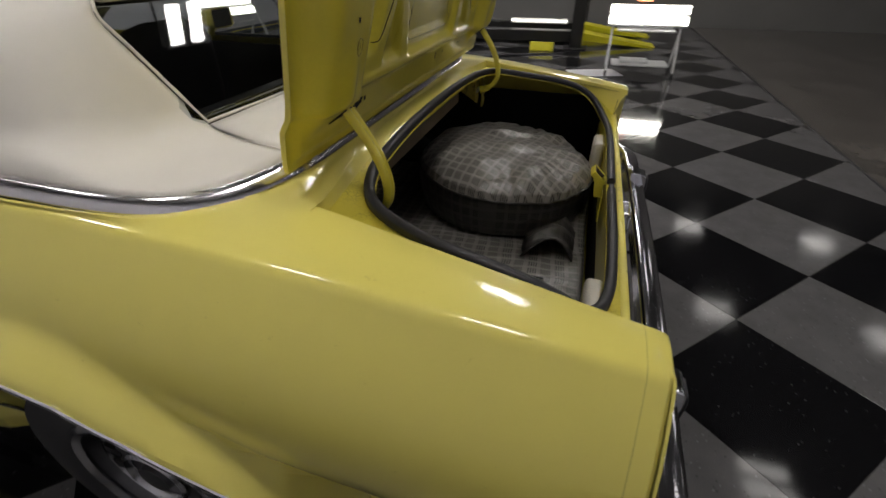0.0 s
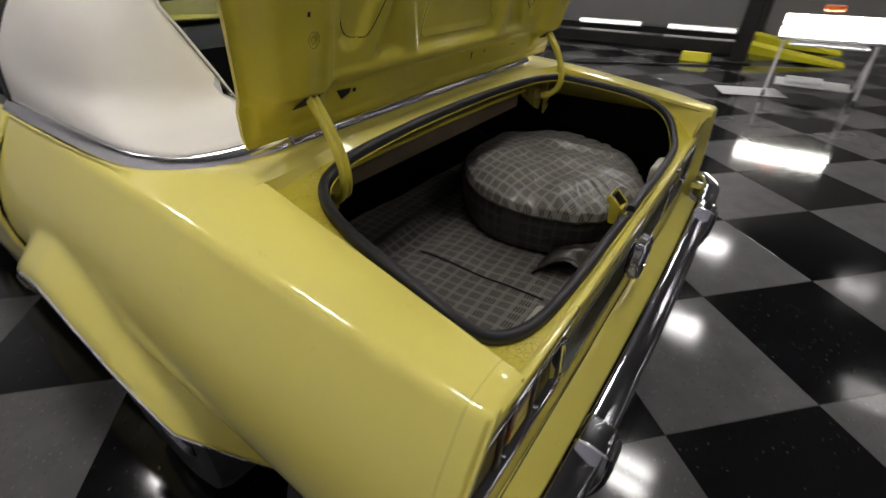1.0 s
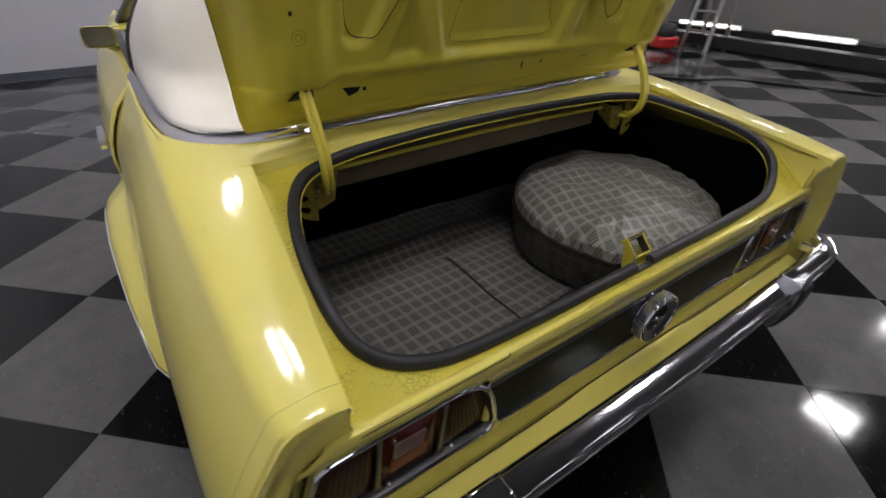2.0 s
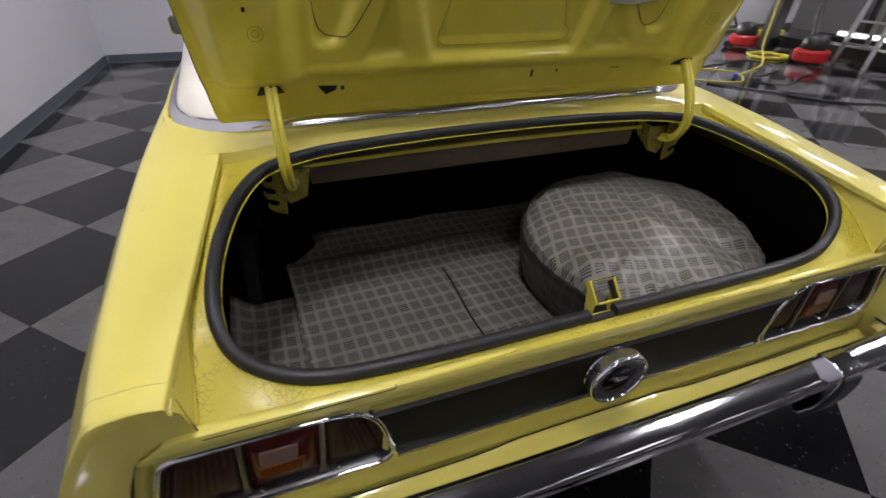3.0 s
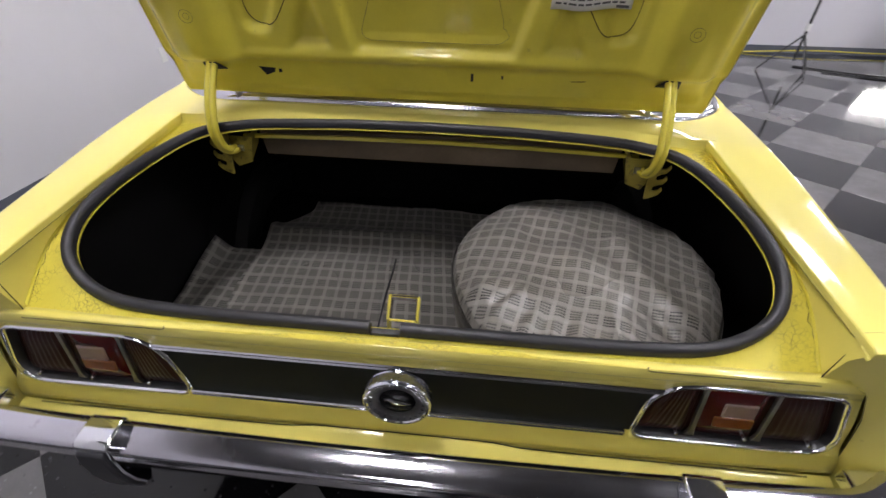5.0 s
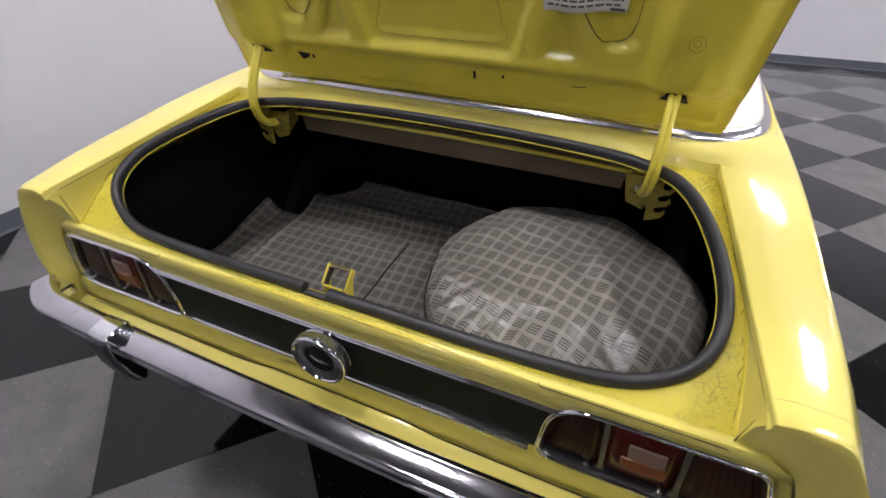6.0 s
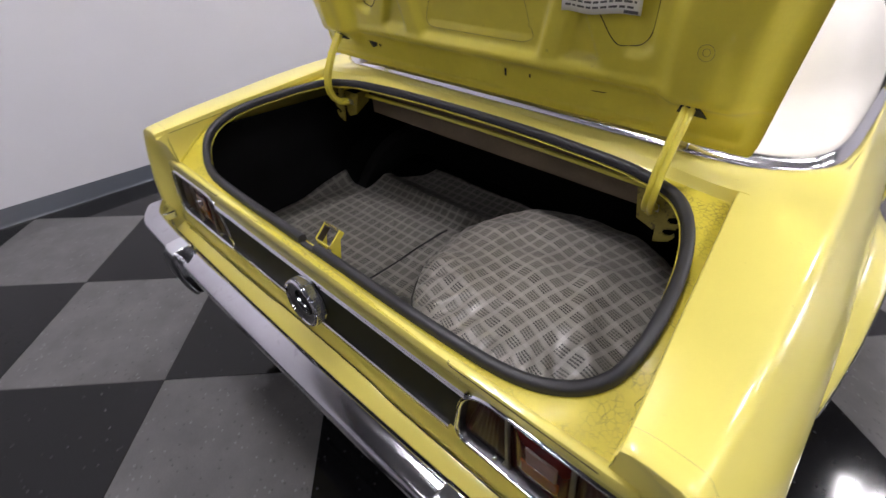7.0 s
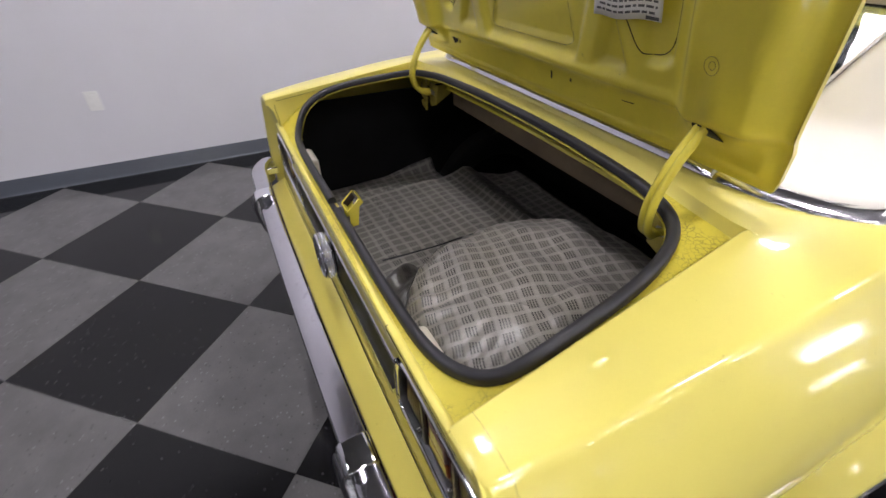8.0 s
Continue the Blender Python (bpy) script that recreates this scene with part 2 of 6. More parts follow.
CONCRETE = surface("polished_concrete", (0.105, 0.095, 0.086), 0.17, vary=0.4, scale=1.8, grain=60.0, bump=0.04, rough_vary=0.12, dirt=((0.05, 0.05, 0.05), 1.8, 0.6, 0.4))
TILE_DARK = tile_material("black_floor_tile", (0.006, 0.006, 0.007), (0.03, 0.03, 0.032), (0.003, 0.003, 0.003), 0.045)
TILE_GREY = tile_material("grey_floor_tile", (0.115, 0.112, 0.115), (0.17, 0.17, 0.18), (0.07, 0.07, 0.07), 0.05)
PLAID = plaid("grey_plaid_cloth", 0.0315, 0.0335, 0.72, (0.34, 0.322, 0.293), (0.128, 0.115, 0.099), (0.006, 0.006, 0.006), 0.75)
PLAID_MAT = plaid("brown_plaid_cloth", 0.0334, 0.041, 0.71, (0.27, 0.258, 0.235), (0.082, 0.075, 0.066), (0.006, 0.006, 0.006), 0.25)
# Same cloth darkened for the cover's shaded side; also used on piping and flap.
PLAID_DARK_SHADED = plaid("dark_shaded_plaid_cloth", 0.038, 0.0385, 0.70, (0.074, 0.069, 0.063), (0.026, 0.024, 0.021), (0.008, 0.007, 0.007))
LIFT_BLACK = surface("black_lift_paint", (0.014, 0.014, 0.015), 0.35, vary=0.2, scale=4.0)
BLUE_PLASTIC = surface("blue_plastic", (0.03, 0.05, 0.42), 0.4, vary=0.05)
SAFETY_YELLOW = surface("safety_yellow_paint", (0.72, 0.66, 0.02), 0.45, vary=0.08, scale=5.0)
RED_PAINT = surface("red_plastic", (0.42, 0.015, 0.02), 0.35, vary=0.1, scale=8.0)
STEEL = surface("brushed_steel", (0.55, 0.55, 0.56), 0.3, metal=1.0, vary=0.06, scale=10.0)
WHITE_METAL = surface("white_enamel", (0.75, 0.75, 0.75), 0.4, vary=0.04, scale=8.0)
PAPER = surface("printed_paper", (0.72, 0.72, 0.74), 0.6, vary=0.06, scale=10.0)
CABLE_YELLOW = surface("yellow_cable", (0.65, 0.55, 0.05), 0.5, vary=0.1)
ORANGE = surface("orange_plastic", (0.75, 0.14, 0.03), 0.4, vary=0.1)
STRIP_LAMP = glow("lit_fluorescent_strip", (0.97, 0.95, 1.0), LAMP_POWER)
# The strips are alike; these powers are set by row to balance the light.
STRIP_LAMP_BRIGHT = glow("lit_bright_strip", (0.97, 0.95, 1.0), LAMP_POWER * 1.12)
STRIP_LAMP_WEAK = glow("lit_weak_strip", (0.97, 0.95, 1.0), LAMP_POWER * 0.40)
STRIP_LAMP_DIM = glow("lit_dim_strip", (0.97, 0.95, 1.0), LAMP_POWER * 0.14)
PANEL_GLOW = glow("lit_light_panel", (1.0, 0.98, 0.96), PANEL_POWER)
STRIP_GLOW = glow("lit_strip", (1.0, 0.96, 0.94), 14.0)
GLASS = glass("window_glass", (0.42, 0.45, 0.44), 0.0)


# ---------------------------------------------------------------- mesh helpers
V = Vector


def interp(x, xs, ys):
    return float(np.interp(x, xs, ys))


def smooth(k):
    k = max(0.0, min(1.0, k))
    return k * k * (3 - 2 * k)


def link_mesh(name, bm, material, parent=None, label="", sharp=38.0):
    me = bpy.data.meshes.new(name)
    for f in bm.faces:
        f.smooth = True
    bm.to_mesh(me)
    bm.free()
    me.set_sharp_from_angle(angle=radians(sharp))
    for m in material if isinstance(material, (list, tuple)) else (material,):
        me.materials.append(m)
    ob = new(name, me)
    if parent is not None:
        ob.parent = parent
    if label:
        tagged(ob, label)
    return ob


def part(name, bm, material, parent, label="", sharp=38.0):
    return link_mesh(name, bm, material, parent, label, sharp)


def empty(name, at, label, category, group="", kind=""):
    ob = new(name)
    ob.location = at
    ob.empty_display_size = 0.2
    return tagged(ob, label, category, group, kind)


def thing(name, bm, material, label, category, group="", kind="", sharp=38.0):
    return tagged(link_mesh(name, bm, material, None, "", sharp), label, category, group, kind)


def solid(ob, thickness, offset=-1.0):
    mod = ob.modifiers.new("thickness", "SOLIDIFY")
    mod.thickness, mod.offset = thickness, offset
    return ob


def bevel(ob, width, segments=2, angle=40.0):
    mod = ob.modifiers.new("round", "BEVEL")
    mod.width, mod.segments, mod.limit_method, mod.angle_limit = width, segments, "ANGLE", radians(angle)
    return ob


def grid(bm, rows, wrap=False, mirror=1):
    """Quads between rows of points."""
    made = [[bm.verts.new((mirror * p[0], p[1], p[2])) for p in row] for row in rows]
    for a, b in zip(made, made[1:]):
        n = len(a)
        for i in range(n if wrap else n - 1):
            quad = (a[i], a[(i + 1) % n], b[(i + 1) % n], b[i])
            if mirror < 0:
                quad = quad[::-1]
            try:
                bm.faces.new(quad)
            except ValueError:
                pass
    return made


def catmull(points, n=6, closed=False):
    """A smooth curve through points."""
    pts = [V(p) for p in points]
    out, count = [], len(pts)
    for i in range(count if closed else count - 1):
        if closed:
            p0, p1, p2, p3 = (pts[(i + k) % count] for k in (-1, 0, 1, 2))
        else:
            p0, p1, p2, p3 = pts[max(i - 1, 0)], pts[i], pts[i + 1], pts[min(i + 2, count - 1)]
        for k in range(n):
            t = k / n
            out.append(0.5 * (2 * p1 + (p2 - p0) * t + (2 * p0 - 5 * p1 + 4 * p2 - p3) * t * t + (3 * p1 - p0 - 3 * p2 + p3) * t**3))
    if not closed:
        out.append(pts[-1])
    return out


def sweep(bm, path, profile, up=(0, 0, 1), closed=False, cap=True, scale=None):
    """A profile of (side, up) pairs carried along a path."""
    path = [V(p) for p in path]
    up, n = V(up), len(path)
    rings = []
    for i, p in enumerate(path):
        a = path[i - 1] if (closed or i) else p
        b = path[(i + 1) % n] if (closed or i < n - 1) else p
        t = (b - a).normalized()
        s = t.cross(up)
        s = s.normalized() if s.length > 1e-5 else V((1, 0, 0))
        u = s.cross(t)
        k = scale[i] if scale else 1.0
        rings.append([p + s * (x * k) + u * (z * k) for x, z in profile])
    if closed:
        rings.append(rings[0])
    made = [[bm.verts.new(p) for p in r] for r in (rings[:-1] if closed else rings)]
    if closed:
        made.append(made[0])
    m = len(profile)
    for a, b in zip(made, made[1:]):
        for i in range(m):
            bm.faces.new((a[i], a[(i + 1) % m], b[(i + 1) % m], b[i]))
    if cap and not closed:
        bm.faces.new(made[0][::-1])
        bm.faces.new(made[-1])


def circle(r, n=10, squash=1.0):
    return [(r * math.cos(2 * math.pi * i / n), r * squash * math.sin(2 * math.pi * i / n)) for i in range(n)]


def box(bm, lo, hi, m=None):
    """An axis-aligned box between two corners."""
    vs = [bm.verts.new((x, y, z)) for x in (lo[0], hi[0]) for y in (lo[1], hi[1]) for z in (lo[2], hi[2])]
    for q in ((0, 1, 3, 2), (4, 6, 7, 5), (0, 4, 5, 1), (2, 3, 7, 6), (0, 2, 6, 4), (1, 5, 7, 3)):
        bm.faces.new([vs[i] for i in q])
    if m is not None:
        bmesh.ops.transform(bm, matrix=m, verts=vs)
    return vs


def prism(bm, outline, axis, a, b):
    """An outline of (u, v) pairs pushed along an axis from a to b: axis y uses (x, z), axis x uses (y, z), axis z uses (x, y)."""
    def at(u, v, d):
        return {"y": (u, d, v), "x": (d, u, v), "z": (u, v, d)}[axis]
    front = [bm.verts.new(at(u, v, a)) for u, v in outline]
    back = [bm.verts.new(at(u, v, b)) for u, v in outline]
    bm.faces.new(front)
    bm.faces.new(back[::-1])
    n = len(outline)
    for i in range(n):
        bm.faces.new((front[i], back[i], back[(i + 1) % n], front[(i + 1) % n]))
    return front + back


def lathe(bm, profile, centre=(0, 0, 0), axis="z", n=32, closed=False):
    """A profile of (radius, height) pairs turned round an axis."""
    rings = []
    for r, h in profile:
        ring = []
        for i in range(n):
            a = 2 * math.pi * i / n
            c, s = r * math.cos(a), r * math.sin(a)
            p = {"z": (c, s, h), "y": (c, h, s), "x": (h, c, s)}[axis]
            ring.append(V(p) + V(centre))
        rings.append(ring)
    if closed:
        rings.append(rings[0])
    grid(bm, rings, wrap=True)


def fresh():
    return bmesh.new()


def finish(bm):
    bmesh.ops.remove_doubles(bm, verts=bm.verts, dist=1e-5)
    bmesh.ops.recalc_face_normals(bm, faces=bm.faces)
    return bm


# ---------------------------------------------------------------- the room
WALL_X, FRONT_Y, EDGE_Y, RIGHT_X, BACK_Y, TOP_Z = -2.475, 7.15, -1.83, 10.6, -13.0, 4.85


def west(y):
    """Face of the west wall, which runs a little askew to the car."""
    return WALL_X - 0.030 * y


def north(x):
    return FRONT_Y + 0.03 * x


bm = fresh()
box(bm, (WALL_X - 0.5, BACK_Y, -0.20), (RIGHT_X, EDGE_Y, -0.001))
tagged(thing("concrete_floor", bm, CONCRETE, "polished grey concrete floor beyond the tiles", "floor"), kind="structure")
bm = fresh()
prism(bm, [(west(BACK_Y), BACK_Y), (west(8.0), 8.0), (west(8.0) - 0.5, 8.0), (west(BACK_Y) - 1.2, BACK_Y)], "z", 0.0, TOP_Z)
finish(bm)
thing("wall_west", bm, WALL_PAINT, "plain white painted wall beside the car", "wall", kind="structure")
bm = fresh()
prism(bm, [(west(7.07), north(west(7.07))), (RIGHT_X, north(RIGHT_X)), (RIGHT_X, north(RIGHT_X) + 0.4), (west(7.07), north(RIGHT_X) + 0.4)], "z", 0.0, TOP_Z)
finish(bm)
thing("wall_north", bm, WALL_PAINT, "plain white painted wall in front of the car", "wall", kind="structure")
bm = fresh()
box(bm, (RIGHT_X, BACK_Y, 0.0), (RIGHT_X + 0.15, FRONT_Y + 0.7, TOP_Z))
thing("wall_east", bm, GREY_WALL, "grey panelled wall behind the vehicle lift", "wall", kind="structure")
bm = fresh()
box(bm, (WALL_X - 0.9, BACK_Y - 0.15, 0.0), (RIGHT_X + 0.15, BACK_Y, TOP_Z))
thing("wall_south", bm, DARK_WALL, "charcoal wall at the far end of the hall", "wall", kind="structure")
bm = fresh()
box(bm, (WALL_X - 1.2, BACK_Y - 0.15, TOP_Z), (RIGHT_X + 0.15, FRONT_Y + 0.9, TOP_Z + 0.15))
thing("ceiling", bm, CEILING_GREY, "black open ceiling above the light fittings", "ceiling", kind="structure")

# cove base along the two white walls
COVE = [(0.0, 0.0), (0.014, 0.0), (0.009, 0.006), (0.006, 0.016), (0.005, 0.094), (0.003, 0.10), (0.0, 0.10)]
bm = fresh()
grid(bm, [[(west(y) + a, y, z) for a, z in COVE] for y in (BACK_Y, 7.06)], wrap=True)
thing("baseboard_west", finish(bm), BASE_RUBBER, "blue-grey rubber cove base along the white wall", "baseboard", kind="structure")
bm = fresh()
grid(bm, [[(x, north(x) - a, z) for a, z in COVE] for x in (west(7.06) + 0.014, RIGHT_X)], wrap=True)
thing("baseboard_north", finish(bm), BASE_RUBBER, "blue-grey rubber cove base along the front wall", "baseboard", kind="structure")


def wall_outlet(at):
    ob = empty("wall_outlet", at, "white duplex power outlet on the white wall", "outlet", "wall outlets")
    bm = fresh()
    box(bm, (0, -0.036, -0.058), (0.006, 0.036, 0.058))
    bevel(part("cover_plate", bm, WHITE_METAL, ob), 0.003)
    for dz in (-0.024, 0.024):
        bm = fresh()
        lathe(bm, [(0.0, 0.008), (0.014, 0.008), (0.016, 0.006)], (0, 0, dz), "x", 16)
        part("socket", bm, WHITE_METAL, ob)
    return ob


wall_outlet((west(-0.79), -0.79, 0.50))
wall_outlet((west(3.25), 3.25, 0.50))


LAMP_Z = 4.2


# square fluorescent ceiling lights with two bright strips each, on a regular grid
def ceiling_light(strip_material):
    ob = empty("ceiling_light", (0, 0, 0), "square white fluorescent ceiling light with two lit strips", "ceiling light", "ceiling lights")
    bm = fresh()
    box(bm, (-0.30, -0.30, 0.012), (0.30, 0.30, 0.085))
    bevel(part("housing", bm, WHITE_METAL, ob), 0.006)
    for dx in (-0.150, 0.150):
        bm = fresh()
        prism(bm, [(dx - 0.094, 0.010), (dx - 0.080, -0.004), (dx + 0.080, -0.004), (dx + 0.094, 0.010)], "y", -0.275, 0.275)
        part("lit_strip", finish(bm), strip_material, ob, "lit fluorescent strip")
    for lo, hi in (((-0.312, -0.312, -0.006), (0.312, -0.286, 0.010)), ((-0.312, 0.286, -0.006), (0.312, 0.312, 0.010)), ((-0.312, -0.285, -0.006), (-0.286, 0.285, 0.010)),
                   ((0.286, -0.285, -0.006), (0.312, 0.285, 0.010)), ((-0.030, -0.285, -0.005), (0.030, 0.285, 0.010))):
        bm = fresh()
        box(bm, lo, hi)
        part("frame_bar", bm, WHITE_METAL, ob)
    for dx in (-0.2, 0.2):
        bm = fresh()
        lathe(bm, [(0.006, 0.085), (0.006, TOP_Z - LAMP_Z)], (dx, 0, 0), "z", 6)
        part("hanger", bm, WHITE_METAL, ob)
    return ob


LAMP_Y = (-10.8, -8.15, -5.5, -2.8, -0.2, 2.4, 4.95)
beside_wall = [(-0.55, ly - 0.55) for ly in LAMP_Y if ly > 1]
# Unseen fittings carried on from the grid, powered to light the lid and tail.
behind = [(-0.55, ly) for ly in LAMP_Y if ly < -1]
rear = [(lx, ly) for lx in (2.85, 6.20, 9.40) for ly in LAMP_Y if ly < -1]
middle = [(lx, ly) for lx in (2.85, 6.20, 9.40) for ly in LAMP_Y if ly > -1] + [(-0.55, -0.2)]
for row_of_lamps, strip_mat in ((beside_wall, STRIP_LAMP_BRIGHT), (middle, STRIP_LAMP), (behind, STRIP_LAMP_WEAK), (rear, STRIP_LAMP_DIM)):
    first_lamp = ceiling_light(strip_mat)
    first_lamp.location = (*row_of_lamps[0], LAMP_Z)
    for lx, ly in row_of_lamps[1:]:
        copy_thing(first_lamp, pose(lx, ly, LAMP_Z))


# ---------------------------------------------------------------- the car
CAR = pose(0, 0.0117, 0.0006, 0.80)
car = empty("car", (0, 0, 0), "yellow two-door classic car with white vinyl top and open trunk", "car")
car.matrix_world = CAR

CREASE_Y = [0.03, 0.05, 0.15, 0.30, 0.45, 0.60, 0.75, 0.90, 1.10, 1.35, 2.0, 2.6, 3.4, 4.2, 4.6]
CREASE_X = [0.745, 0.747, 0.756, 0.762, 0.768, 0.772, 0.774, 0.776, 0.779, 0.784, 0.80, 0.80, 0.79, 0.76, 0.72]
CREASE_Z = [0.887, 0.890, 0.905, 0.923, 0.940, 0.953, 0.962, 0.967, 0.970, 0.972, 0.965, 0.955, 0.93, 0.88, 0.83]
LIP_Y = [0.48, 0.50, 0.52, 0.55, 0.60, 0.65, 0.70, 0.75, 0.80, 0.90, 1.00, 1.10, 1.18, 1.25, 1.30, 1.33]
LIP_Z = [0.30, 0.37, 0.43, 0.495, 0.547, 0.583, 0.612, 0.640, 0.667, 0.712, 0.728, 0.715, 0.675, 0.60, 0.49, 0.30]


def glide(x, xs, ys):
    """A smooth curve through table values."""
    if x <= xs[0] or x >= xs[-1]:
        return interp(x, xs, ys)
    i = max(k for k in range(len(xs) - 1) if xs[k] <= x)

    def tangent(k):
        if k in (0, len(xs) - 1):
            a, b = (0, 1) if k == 0 else (len(xs) - 2, len(xs) - 1)
            return (ys[b] - ys[a]) / (xs[b] - xs[a])
        p, q = (ys[k] - ys[k - 1]) / (xs[k] - xs[k - 1]), (ys[k + 1] - ys[k]) / (xs[k + 1] - xs[k])
        return (p * (xs[k + 1] - xs[k]) + q * (xs[k] - xs[k - 1])) / (xs[k + 1] - xs[k - 1])

    h = xs[i + 1] - xs[i]
    t = (x - xs[i]) / h
    return (2 * t**3 - 3 * t**2 + 1) * ys[i] + (t**3 - 2 * t**2 + t) * h * tangent(i) + (3 * t**2 - 2 * t**3) * ys[i + 1] + (t**3 - t**2) * h * tangent(i + 1)


def crease(y):
    return glide(y, CREASE_Y, CREASE_X), glide(y, CREASE_Y, CREASE_Z)


def side_x(y, z):
    """The car's half width at a height, without the wheel flares."""
    xc, zc = crease(y)
    h = zc - z
    tuck = glide(h, [0.22, 0.30, 0.38, 0.50, 0.66], [0, 0.006, 0.024, 0.055, 0.085]) * max(0.0, min(1.0, (y - 0.05) / 0.35)) * max(0.0, min(1.0, (1.5 - y) / 0.2))
    return xc - tuck + glide(h, [0, 0.03, 0.09, 0.18, 0.24, 0.30, 0.38, 0.50, 0.66], [0, 0.020, 0.056, 0.092, 0.102, 0.102, 0.093, 0.068, 0.035])


def side_low(y):
    if 0.48 < y < 1.33:
        return interp(y, LIP_Y, LIP_Z)
    return interp(y, [0.0, 0.25, 0.48], [0.45, 0.39, 0.30]) if y < 0.5 else 0.26


def flared_x(y, z):
    x = side_x(y, z)
    if 0.42 < y < 1.40:
        zl = interp(y, LIP_Y, LIP_Z)
        k = max(0.0, min(1.0, 1 - (z - zl) / interp(y, [0.45, 0.60, 0.80, 1.0], [0.035, 0.055, 0.075, 0.085])))
        k = k * k * (3 - 2 * k)
        ends = min(1.0, max(0.0, (y - 0.42) / 0.18)) * min(1.0, max(0.0, (1.40 - y) / 0.15))
        x += (0.052 + interp(crease(y)[1] - zl, [0.22, 0.30, 0.38, 0.50, 0.66], [0, 0.006, 0.024, 0.052, 0.055])) * k * ends
    return x


# inner edge of the flat top: beside the trunk opening, then along the foot of the vinyl top
TRIM_FOOT = [(0.0, 0.632, 0.990), (0.25, 0.632, 0.990), (0.42, 0.634, 0.989), (0.50, 0.639, 0.986), (0.55, 0.652, 0.981), (0.60, 0.676, 0.974), (0.65, 0.706, 0.969),
             (0.69, 0.738, 0.968), (0.722, 0.775, 0.970), (0.745, 0.83, 0.973), (0.759, 0.92, 0.976), (0.767, 1.05, 0.980), (0.774, 1.20, 0.985), (0.779, 1.36, 0.988)]


def flat_inner(y):
    if y <= 0.563:
        k = (y - 0.046) / (0.563 - 0.046)
        return 0.667 - 0.043 * k, interp(y, [0.03, 0.046, 0.15, 0.3, 0.563], [0.888, 0.891, 0.906, 0.928, 0.966])
    ys = [p[1] for p in TRIM_FOOT[4:]]
    x = max(0.624, interp(y, ys, [p[0] for p in TRIM_FOOT[4:]]) + 0.004 if y > 0.66 else 0.624)
    return min(x, crease(y)[0] - 0.006), interp(y, [0.563, 0.66, 0.70, 0.9, 1.36], [0.966, 0.970, 0.971, 0.974, 0.982])


def wall_foot(y):
    """Foot of the step beside the trunk opening."""
    return (interp(y, [0.05, 0.10, 0.22, 0.40, 0.563], [0.664, 0.663, 0.660, 0.650, 0.626]),
            interp(y, [0.03, 0.046, 0.056, 0.063, 0.10, 0.13, 0.165, 0.22, 0.30, 0.40, 0.50, 0.563], [0.872, 0.868, 0.812, 0.788, 0.820, 0.845, 0.868, 0.888, 0.903, 0.917, 0.929, 0.940]))


